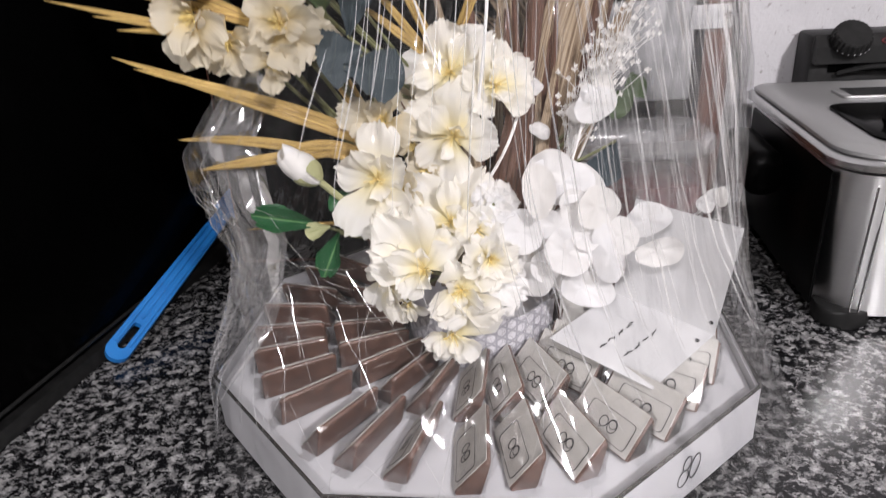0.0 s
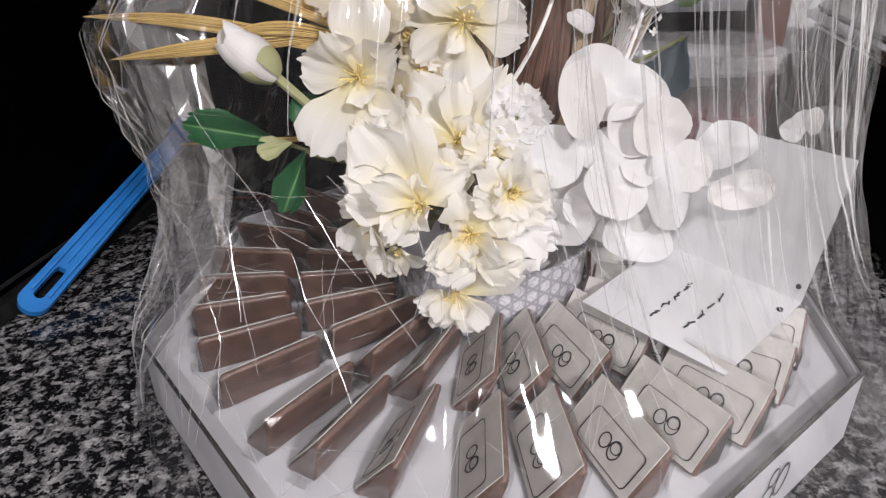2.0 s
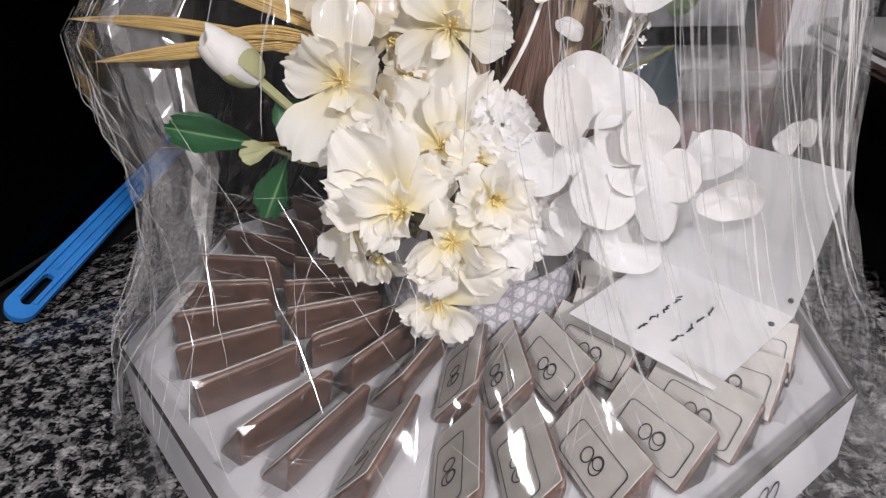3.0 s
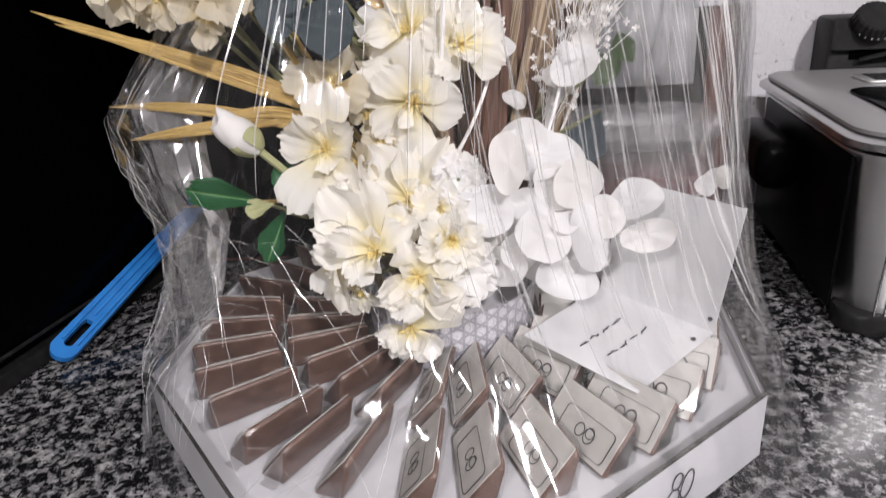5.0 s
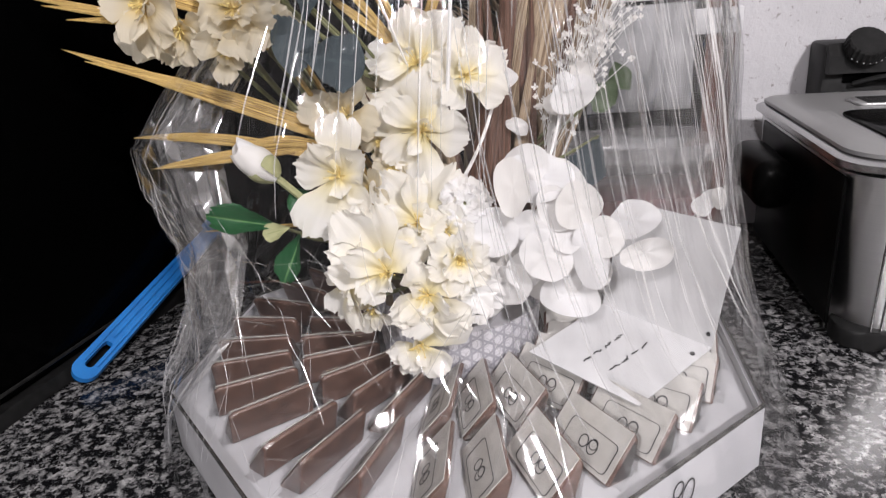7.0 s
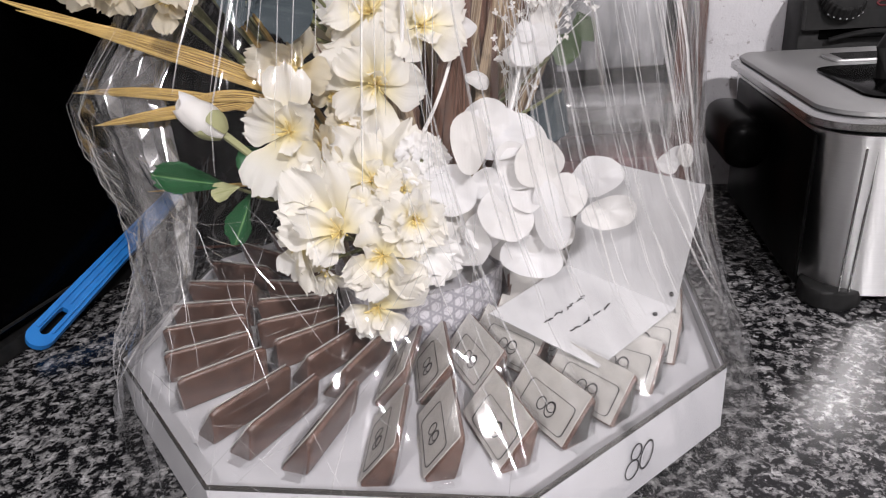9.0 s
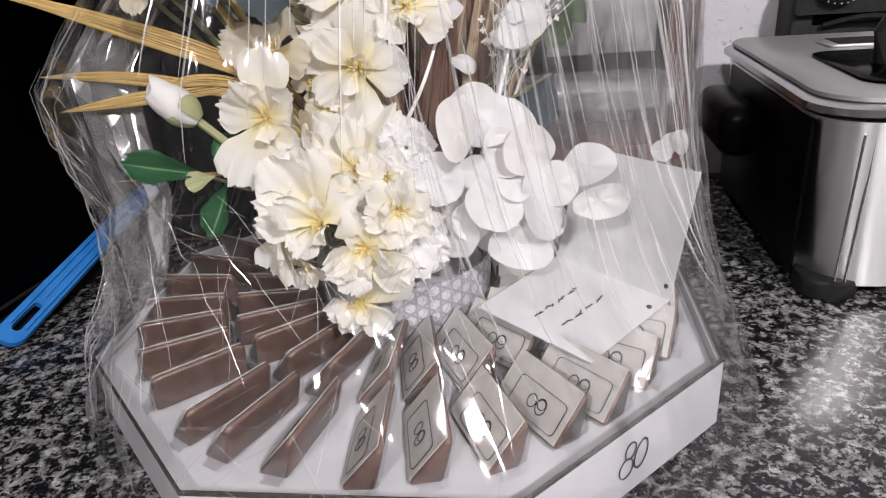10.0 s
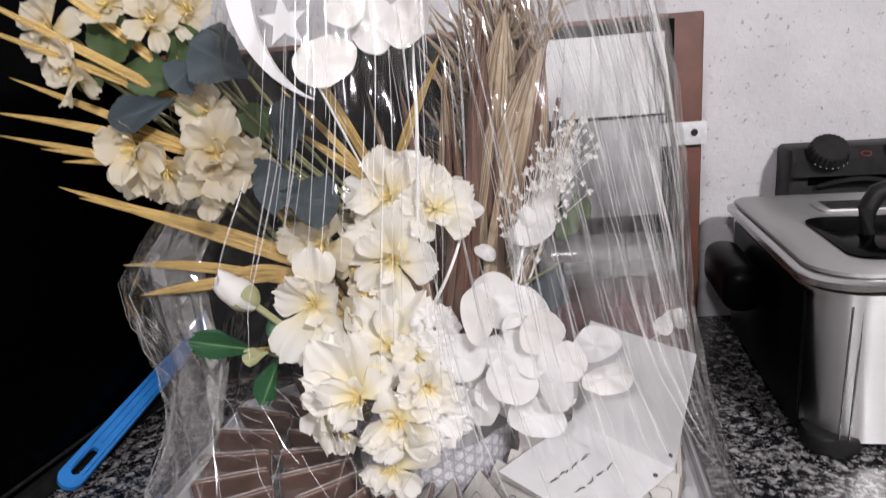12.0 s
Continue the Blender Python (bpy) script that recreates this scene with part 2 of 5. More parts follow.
LABEL = speckled(mat("label_paper", (0.70, 0.68, 0.65), 0.45, 0, 0.5), (0.42, 0.405, 0.38), (0.50, 0.485, 0.46), 90, 8, 0.15, 0.0006)
wrapped(LABEL, 0.2)
INK = mat("ink", (0.012, 0.012, 0.014), 0.5)
CHOCOLATE = chocolate_material()
STAR_PAPER = lattice_material()
CREAM = petal_material("cream_petal", (0.88, 0.79, 0.47), (0.86, 0.85, 0.82), 0.50)
# warm cream, darkened to paint in the dimmer light on the upper-left blossoms
SHADED_WARM = petal_material("shaded_warm_petal", (0.72, 0.58, 0.28), (0.71, 0.665, 0.56), 0.56)
PURE = petal_material("white_petal", (0.84, 0.84, 0.83), (0.80, 0.80, 0.815), 0.42)
STAMEN = mat("stamen", (0.66, 0.52, 0.20), 0.6)
SEPAL = petal_material("sepal", (0.20, 0.22, 0.09), (0.30, 0.31, 0.17), 0.1)
GREEN = petal_material("rose_leaf", (0.12, 0.24, 0.09), (0.014, 0.070, 0.026), 0.12, 0.38)
BLUE_GREEN = petal_material("gum_leaf", (0.05, 0.065, 0.07), (0.030, 0.043, 0.052), 0.1, 0.6)
DULL_GREEN = petal_material("dull_leaf", (0.05, 0.07, 0.03), (0.05, 0.08, 0.035), 0.15, 0.5)
GOLD = straw_material("gold_straw", (0.10, 0.05, 0.012), (0.60, 0.42, 0.14), 0.36, 0.25, 12.0)
BEIGE = straw_material("beige_straw", (0.15, 0.10, 0.06), (0.37, 0.29, 0.20), 0.65, 0.0)
TAN = straw_material("tan_leaf", (0.16, 0.115, 0.075), (0.36, 0.29, 0.21), 0.7, 0.0, 4.0)
BARK = straw_material("brown_stem", (0.05, 0.024, 0.015), (0.15, 0.075, 0.05), 0.55, 0.0)
STEM = speckled(mat("green_stem", (0.12, 0.13, 0.05), 0.6), (0.10, 0.10, 0.04), (0.16, 0.17, 0.08), 90)
WHITE_STEM = speckled(mat("white_stem", (0.75, 0.74, 0.73), 0.6), (0.70, 0.69, 0.68), (0.8, 0.79, 0.78), 90)
FILM = film_material("clear_film", 0.030, 0.05, 0.006)
FILM_DOUBLE = film_material("doubled_film", 0.055, 0.06, 0.007)
# extra milk whitens the ridges, so glints are partly painted
GLINT = film_material("film_glint", 0.36, 0.15, 0.25)
# milk raised to paint the bright haze of the gathered side
GATHERED = film_material("gathered_film", 0.30, 0.09, 0.09)
# the milky share paints the tub lid's bright reflection into its colour
LID_GLARE_PLASTIC = film_material("lid_glare_plastic", 0.30, 0.12, 0.16)
WRAPPER = film_material("wrapper_film", 0.035, 0.07, 0.008)
CLEAR = film_material("clear_plastic", 0.22, 0.08, 0.07)
RED_FOOD = speckled(mat("dark_red_filling", (0.08, 0.008, 0.01), 0.35), (0.05, 0.005, 0.008), (0.13, 0.015, 0.018), 60)
LAMP_GLASS = mat("lamp_glass", (0.9, 0.9, 0.9), 0.4)
LAMP_GLASS.node_tree.nodes["Principled BSDF"].inputs["Emission Color"].default_value = (1, 0.95, 0.92, 1)
LAMP_GLASS.node_tree.nodes["Principled BSDF"].inputs["Emission Strength"].default_value = 6.0


# ---- building ----
def thing(name, at, label, category, group="", kind=""):
    e = new(name)
    e.empty_display_size = 0.03
    e.location = at
    return tagged(e, label, category, group, kind)


def finish(name, bm, material, smooth=True):
    me = bpy.data.meshes.new(name)
    bm.to_mesh(me)
    bm.free()
    me.materials.append(material)
    if smooth:
        me.polygons.foreach_set("use_smooth", [True] * len(me.polygons))
        me.set_sharp_from_angle(angle=radians(38))
    return new(name, me)


def part(name, bm, material, parent, label="", smooth=True):
    """One mesh in world coordinates, hung under its thing or part."""
    ob = finish(name, bm, material, smooth)
    m, up = Matrix.Identity(4), parent
    while up is not None:
        m, up = up.matrix_parent_inverse @ up.matrix_basis @ m, up.parent
    ob.parent = parent
    ob.matrix_parent_inverse = m.inverted()
    return tagged(ob, label)


def box(bm, lo, hi, bevel=0.0, m=None, segments=2):
    lo, hi = Vector(lo), Vector(hi)
    r = bmesh.ops.create_cube(bm, size=1, matrix=(m or Matrix.Identity(4)) @ Matrix.Translation((lo + hi) / 2) @ Matrix.Diagonal((*(hi - lo), 1)))
    if bevel:
        edges = list({e for v in r["verts"] for e in v.link_edges})
        bmesh.ops.bevel(bm, geom=edges, offset=bevel, segments=segments, affect="EDGES", profile=0.5)
    return bm


def made(f, *a, **k):
    bm = bmesh.new()
    f(bm, *a, **k)
    return bm


def tube(bm, points, r0, r1=None, sides=7, caps=True):
    """A round stem through points, tapering from r0 to r1, with a uv along it."""
    uvl = bm.loops.layers.uv.verify()
    r1 = r0 if r1 is None else r1
    pts = [Vector(p) for p in points]
    rings = []
    for i, p in enumerate(pts):
        d = (pts[min(i + 1, len(pts) - 1)] - pts[max(i - 1, 0)]).normalized()
        q = d.to_track_quat("Z", "Y")
        r = r0 + (r1 - r0) * i / (len(pts) - 1)
        rings.append([bm.verts.new(p + q @ Vector((r * math.cos(a), r * math.sin(a), 0))) for a in [2 * math.pi * k / sides for k in range(sides)]])
    for i in range(len(rings) - 1):
        for k in range(sides):
            f = bm.faces.new((rings[i][k], rings[i][(k + 1) % sides], rings[i + 1][(k + 1) % sides], rings[i + 1][k]))
            for loop, w in zip(f.loops, ((k, i), (k + 1, i), (k + 1, i + 1), (k, i + 1))):
                loop[uvl].uv = (w[0] / sides, w[1] * 0.4)
    if caps:
        bm.faces.new(rings[0][::-1]), bm.faces.new(rings[-1])
    return bm


def arc(a, b, lift=(0, 0, 0), n=8):
    """Points of a bowed line from a to b."""
    a, b, lift = Vector(a), Vector(b), Vector(lift)
    return [a.lerp(b, i / n) + lift * math.sin(math.pi * i / n) for i in range(n + 1)]


def prism(bm, outline, z0, z1, bevel=0.0):
    """An upright solid over an outline."""
    lo = [bm.verts.new((x, y, z0)) for x, y in outline]
    hi = [bm.verts.new((x, y, z1)) for x, y in outline]
    n = len(lo)
    fs = [bm.faces.new(lo[::-1]), bm.faces.new(hi)] + [bm.faces.new((lo[i], lo[(i + 1) % n], hi[(i + 1) % n], hi[i])) for i in range(n)]
    if bevel:
        bmesh.ops.bevel(bm, geom=list(fs[1].edges) + list(fs[0].edges), offset=bevel, segments=2, affect="EDGES", profile=0.5)
    return bm


def round_outline(x0, y0, x1, y1, r, n=8):
    out = []
    for cx, cy, a0 in ((x1 - r, y1 - r, 0), (x0 + r, y1 - r, 90), (x0 + r, y0 + r, 180), (x1 - r, y0 + r, 270)):
        out += [(cx + r * math.cos(radians(a0 + 90 * k / n)), cy + r * math.sin(radians(a0 + 90 * k / n))) for k in range(n + 1)]
    return out


def loft(bm, outlines):
    """Skin through closed outlines of 3D points, all of one length, closed at both ends."""
    rings = [[bm.verts.new(p) for p in o] for o in outlines]
    n = len(rings[0])
    for a, b in zip(rings, rings[1:]):
        for i in range(n):
            bm.faces.new((a[i], a[(i + 1) % n], b[(i + 1) % n], b[i]))
    bm.faces.new(rings[0][::-1]), bm.faces.new(rings[-1])
    return bm


def ring(bm, m, r, width, height, n=20, squash=1.0):
    """A flat printed ring."""
    prof = [(r - width / 2, 0), (r + width / 2, 0), (r + width / 2, height), (r - width / 2, height)]
    vs = [[bm.verts.new(m @ Vector((q * math.cos(a), q * squash * math.sin(a), h))) for q, h in prof] for a in [2 * math.pi * k / n for k in range(n)]]
    for i in range(n):
        for k in range(4):
            bm.faces.new((vs[i][k], vs[(i + 1) % n][k], vs[(i + 1) % n][(k + 1) % 4], vs[i][(k + 1) % 4]))
    return bm


def band(bm, m, outline, width, height):
    """A printed line that follows a closed flat outline."""
    n = len(outline)
    cx, cy = sum(p[0] for p in outline) / n, sum(p[1] for p in outline) / n
    vs = []
    for x, y in outline:
        d = Vector((x - cx, y - cy)).normalized() * width
        vs.append([bm.verts.new(m @ Vector(p)) for p in ((x - d.x, y - d.y, 0), (x, y, 0), (x, y, height), (x - d.x, y - d.y, height))])
    for i in range(n):
        for k in range(4):
            bm.faces.new((vs[i][k], vs[(i + 1) % n][k], vs[(i + 1) % n][(k + 1) % 4], vs[i][(k + 1) % 4]))
    return bm


def emblem(bm, m, w, h):
    """The printed mark: a rounded frame with two linked rings."""
    band(bm, m, round_outline(-w / 2, -h / 2, w / 2, h / 2, w * 0.16, 4), 0.0007, 0.0002)
    ring(bm, m @ Matrix.Translation((0.0, h * 0.10, 0)), h * 0.095, 0.0008, 0.0002, 18, 0.85)
    ring(bm, m @ Matrix.Translation((0.0, -h * 0.09, 0)), h * 0.115, 0.0008, 0.0002, 18, 0.8)
    ring(bm, m @ Matrix.Translation((w * 0.06, -h * 0.09, 0)), h * 0.07, 0.0006, 0.0002, 14, 1.1)


# ---- the room ----
def wall(name, lo, hi, material):
    return tagged(finish(name, made(box, lo, hi), material, False), kind="structure")


wall("wall_north", (-2.0, 1.03, -0.9), (2.0, 1.15, 1.6), STUCCO)
# unseen walls and floor; their tones shape what film and steel mirror
wall("wall_south", (-2.0, -2.3, -0.9), (2.0, -2.18, 1.6), SHADED_WALL)
wall("wall_west", (-2.12, -2.3, -0.9), (-2.0, 1.15, 1.6), SHADED_WALL)
wall("wall_east", (2.0, -2.3, -0.9), (2.12, 1.15, 1.6), PLASTER)
wall("ceiling", (-2.12, -2.3, 1.6), (2.12, 1.15, 1.7), PLASTER)
wall("floor", (-2.12, -2.3, -1.0), (2.12, 1.15, -0.9), TILE_FLOOR)
counter = thing("kitchen_counter", (0, 0.65, -0.9), "kitchen counter with a polished black, grey and white granite top", "counter", kind="structure")
part("worktop", made(box, (-1.9, 0.29, -0.035), (1.9, 1.03, 0.0), 0.004), GRANITE, counter)
part("cabinet_body", made(box, (-1.9, 0.34, -0.9), (1.9, 1.03, -0.036)), CABINET, counter, "dark cabinet front")
for x, y in ((0.95, -1.20), (-0.40, -1.50)):
    lamp = thing("ceiling_lamp", (x, y, 1.6), "round white ceiling lamp, switched on", "ceiling lamp", "kitchen ceiling lamps")
    bm = bmesh.new()
    bmesh.ops.create_cone(bm, cap_ends=True, segments=32, radius1=0.15, radius2=0.16, depth=0.03, matrix=Matrix.Translation((x, y, 1.585)))
    part("housing", bm, WHITE_PLASTIC, lamp)
    bm = bmesh.new()
    bmesh.ops.create_cone(bm, cap_ends=True, segments=32, radius1=0.085, radius2=0.10, depth=0.02, matrix=Matrix.Translation((x, y, 1.56)))
    part("diffuser", bm, LAMP_GLASS, lamp, "glowing milky diffuser")


# ---- things behind and beside the gift ----
def oven():
    """Black appliance at the left, turned towards the room."""
    m = pose(-0.377, 0.48, 0, 0, 0, -11)
    o = thing("microwave_oven", (-0.42, 0.75, 0), "large black microwave oven with a glossy door, standing on the granite", "microwave")
    part("body", made(box, (-0.22, 0.0, 0.018), (-0.012, 0.53, 0.62), 0.006, m), BLACK, o)
    part("base", made(box, (-0.21, 0.004, 0.0), (-0.004, 0.52, 0.0175), 0.003, m), BLACK_PLASTIC, o)
    door = part("door", made(box, (-0.0115, 0.012, 0.030), (0.0, 0.518, 0.61), 0.003, m), BLACK_GLASS, o, "black glass door")
    # raised strip stands for a faint line of sheen on the door
    part("sheen_strip", made(box, (0.0005, 0.02, 0.034), (0.003, 0.46, 0.0375), 0.001, m), BLACK_PLASTIC, door)


def carton():
    """Brown carton with a dark face behind the gift."""
    o = thing("carton", (0.1, 0.92, 0), "dark brown carton with a black face and a white sticker", "box")
    part("body", made(box, (-0.272, 0.842, 0.0), (0.346, 0.985, 0.418), 0.003), BROWN_BOARD, o)
    part("face", made(box, (-0.268, 0.838, 0.006), (0.313, 0.8415, 0.413), 0.001), BLACK, o, "black printed face")
    strap = part("strap", made(box, (0.295, 0.834, 0.274), (0.349, 0.8375, 0.300), 0.001), STRAP, o, "pale grey strap with one rivet")
    bm = bmesh.new()
    bmesh.ops.create_cone(bm, cap_ends=True, segments=14, radius1=0.004, radius2=0.0035, depth=0.002, matrix=Matrix.Translation((0.335, 0.833, 0.288)) @ Matrix.Rotation(math.pi / 2, 4, "X"))
    part("rivet", bm, BLACK_PLASTIC, strap)
    part("sticker", made(box, (0.170, 0.836, 0.312), (0.302, 0.8378, 0.400), 0.0005), PAPER, o, "large white paper sticker")
    # grey panel added to lift the black face behind the film
    part("grey_panel", made(box, (0.185, 0.836, 0.195), (0.300, 0.8378, 0.308), 0.0005), GREY_MOTTLE, o, "added pale grey mottled panel")
    o.location += Vector((0.010, 0.022, 0.006))


def tub():
    o = thing("plastic_tub", (0.235, 0.79, 0), "clear plastic tub with a dark red filling and a clear lid", "container")
    out = [round_outline(0.165 - k, 0.735 - k, 0.305 + k, 0.832 + k * 0.3, 0.02, 5) for k in (0, 0.004)]
    part("filling", made(prism, round_outline(0.168, 0.738, 0.302, 0.829, 0.018, 5), 0.004, 0.135, 0.003), RED_FOOD, o, "dark red filling")
    part("wall", made(loft, [[(x, y, 0.0) for x, y in out[0]], [(x, y, 0.170) for x, y in out[0]]]), CLEAR, o)
    part("lid", made(prism, out[1], 0.171, 0.188, 0.003), LID_GLARE_PLASTIC, o, "clear domed lid, whitened for its reflection")


def fryer():
    """Steel deep fryer with a black back panel."""
    o = thing("deep_fryer", (0.53, 0.76, 0), "stainless steel deep fryer with black handle and control box", "deep fryer")
    x0, y0, x1, y1 = 0.392, 0.634, 0.70, 0.957

    def line(k, z, r=0.05):
        return [(x, y, z) for x, y in round_outline(x0 + k, y0 + k, x1 - k, y1 - k, r, 10)[:11] + [(x0 + k + 0.012 * (1 - math.sin(radians(9 * i))), y1 - k - 0.012 * (1 - math.cos(radians(9 * i)))) for i in range(11)] + round_outline(x0 + k, y0 + k, x1 - k, y1 - k, r, 10)[22:]]
    part("body", made(loft, [line(0.016, 0.014), line(0.012, 0.05), line(0.006, 0.12), line(0.004, 0.168)]), STEEL, o, "brushed steel tub")
    part("seam", made(loft, [line(0.008, 0.1685), line(0.008, 0.1715)]), BLACK_PLASTIC, o)
    part("rim", made(loft, [line(0.003, 0.172), line(-0.003, 0.174), line(-0.003, 0.180), line(0.001, 0.183)]), CHROME, o, "polished steel rim")
    lid = part("lid", made(loft, [line(0.006, 0.1832), line(0.004, 0.1845), line(0.004, 0.188), line(0.009, 0.1915), line(0.02, 0.1925)]), LID_STEEL, o, "brushed steel lid")
    part("vent", made(prism, round_outline(0.468, 0.845, 0.62, 0.890, 0.008, 4), 0.1925, 0.1955, 0.001), LID_STEEL, lid, "slotted vent plate")
    for k in range(7):
        part("vent_slot", made(box, (0.478, 0.8485 + 0.0058 * k, 0.1956), (0.61, 0.8512 + 0.0058 * k, 0.1962)), BLACK_PLASTIC, lid)
    part("window", made(prism, round_outline(0.435, 0.665, 0.640, 0.815, 0.02, 5), 0.1927, 0.1952, 0.001), BLACK_GLASS, lid, "dark glass window")
    h = bmesh.new()
    tube(h, [(0.475, 0.745, 0.19), (0.475, 0.745, 0.222), (0.482, 0.745, 0.236), (0.50, 0.745, 0.243), (0.57, 0.745, 0.243), (0.59, 0.745, 0.236), (0.597, 0.745, 0.222), (0.597, 0.745, 0.19)], 0.0095, sides=10)
    part("lid_handle", h, BLACK_PLASTIC, lid, "black arched handle")
    # black sheet painting the steel side's dark reflection, and the grip
    part("side_reflection", made(box, (0.3940, 0.665, 0.02), (0.3980, 0.930, 0.165), 0.002), BLACK, o, "black sheet for the dark reflection in the steel side")
    part("side_grip", made(box, (0.350, 0.775, 0.095), (0.3935, 0.905, 0.150), 0.018, None, 4), BLACK, o, "black side grip")
    for k in (0.432, 0.441):
        part("corner_line", made(tube, [(k - 0.004, y0 + 0.0065, 0.158), (k - 0.004, y0 + 0.010, 0.08), (k - 0.003, y0 + 0.0145, 0.02)], 0.0011, sides=6), CHROME, o)
    for px, py in ((x0 + 0.012, y0 + 0.012), (x1 - 0.07, y0 + 0.012), (x0 + 0.012, y1 - 0.07), (x1 - 0.07, y1 - 0.07)):
        part("foot", made(prism, round_outline(px, py, px + 0.052, py + 0.052, 0.02, 5), 0.0, 0.020, 0.004), BLACK_PLASTIC, o, "black plastic foot")
    box_ = part("control_box", made(box, (0.466, 0.963, 0.06), (0.70, 1.02, 0.248), 0.006), BLACK_PLASTIC, o, "black control box")
    part("panel", made(box, (0.49, 0.9605, 0.200), (0.68, 0.9628, 0.222), 0.001), BLACK_GLASS, box_)
    part("sloped_face", made(loft, [[(0.469, y, z), (0.697, y, z), (0.697, y2, z2), (0.469, y2, z2)] for y, z, y2, z2 in ((0.9625, 0.248, 0.9625, 0.213), (0.950, 0.234, 0.950, 0.213))]), BLACK_PLASTIC, box_)
    for kx in (0.508, 0.600):
        m = pose(kx, 0.955, 0.239, 42, 0, 0)
        bm = loft(bmesh.new(), [[m @ Vector(((r + 0.0012 * (k % 2)) * math.cos(math.pi * k / 24), (r + 0.0012 * (k % 2)) * math.sin(math.pi * k / 24), z)) for k in range(48)] for r, z in ((0.0225, 0.0), (0.0235, 0.006), (0.0215, 0.016), (0.0195, 0.018))])
        knob = part("knob", bm, BLACK_PLASTIC, box_, "ribbed black knob", False)
        for a in range(7):
            t = radians(-138 + a * 16)
            part("dial_mark", made(box, (-0.0003, -0.0007, -0.0007), (0.0003, 0.0007, 0.0007), 0, m @ Matrix.Translation((0.0252 * math.cos(t), 0.0252 * math.sin(t), 0.005)) @ Matrix.Rotation(t, 4, "Z")), PAPER, knob)
    ind = bmesh.new()
    ring(ind, pose(0.553, 0.9545, 0.239, 49, 0, 0), 0.006, 0.0022, 0.0015, 20, 0.6)
    part("indicator", ind, RED_FOOD, box_, "small dark red indicator ring")
    cable = arc((0.50, 0.955, 0.200), (0.60, 0.955, 0.196), (0, -0.012, 0.012))
    part("cable", made(tube, cable, 0.003), BLACK_PLASTIC, o)
    o.matrix_basis = pose(0.420, 0.972, 0, 0, 0, -5.3) @ pose(-0.389, -0.957, 0) @ o.matrix_basis


def blue_tool():
    """Blue plastic handle leaning along the oven, with a long hole at its end."""
    o = thing("blue_spatula", (-0.322, 0.583, 0.0), "bright blue plastic spatula with a slotted handle, lying beside the oven", "spatula")
    a, b = Vector((-0.330, 0.643, 0.015)), Vector((-0.279, 0.880, 0.075))
    m = Matrix.Translation(a) @ (b - a).to_track_quat("Y", "Z").to_matrix().to_4x4() @ pose(0, 0, 0, 0, 34, 0)
    n = (b - a).length
    out = [(0.013 * math.cos(t), -0.0 + 0.013 * math.sin(t)) for t in [math.pi + math.pi * k / 10 for k in range(11)]] + [(0.0105, 0.2), (0.009, n), (-0.009, n), (-0.0105, 0.2)]
    hole = [(0.0045 * math.cos(t), 0.006 + 0.0045 * math.sin(t)) for t in [math.pi + math.pi * k / 10 for k in range(11)]] + [(0.0045, 0.034), (0.003, 0.038), (-0.003, 0.038), (-0.0045, 0.034)]
    bm = bmesh.new()
    vs = [[bm.verts.new(m @ Vector((x, y, z))) for x, y in ol] for ol in (out, hole) for z in (-0.0035, 0.0035)]
    k = len(out)
    for i in range(k):
        j = (i + 1) % k
        bm.faces.new((vs[0][i], vs[0][j], vs[1][j], vs[1][i]))
        bm.faces.new((vs[2][j], vs[2][i], vs[3][i], vs[3][j]))
        bm.faces.new((vs[1][i], vs[1][j], vs[3][j], vs[3][i]))
        bm.faces.new((vs[0][j], vs[0][i], vs[2][i], vs[2][j]))
    part("handle", bm, BLUE, o)
    for x in (-0.0075, 0.0075):
        part("rib", made(box, (x - 0.0016, 0.006, 0.0036), (x + 0.0016, n, 0.0058), 0.0006, m), BLUE, o)
    part("rib", made(box, (-0.0013, 0.045, 0.0036), (0.0013, n, 0.0054), 0.0005, m), BLUE, o)
    part("blade", made(box, (-0.016, n, -0.002), (0.016, n + 0.045, 0.002), 0.0015, m), BLUE, o)


oven()
carton()
tub()
fryer()
blue_tool()

# ---- the tray ----
CX, CY, TURN_TRAY = 0.055, 0.587, -4.6
FLOOR_Z = 0.058


def octagon(r, z, cx=CX, cy=CY):
    return [(cx + r * math.cos(radians(TURN_TRAY - 22.5 + 45 * k)), cy + r * math.sin(radians(TURN_TRAY - 22.5 + 45 * k)), z) for k in range(8)]


def shell(bm, rings):
    """Closed hollow ring of octagon outlines."""
    vs = [[bm.verts.new(p) for p in r] for r in rings]
    for a, b in zip(vs, vs[1:] + vs[:1]):
        for i in range(8):
            bm.faces.new((a[i], a[(i + 1) % 8], b[(i + 1) % 8], b[i]))
    return bm


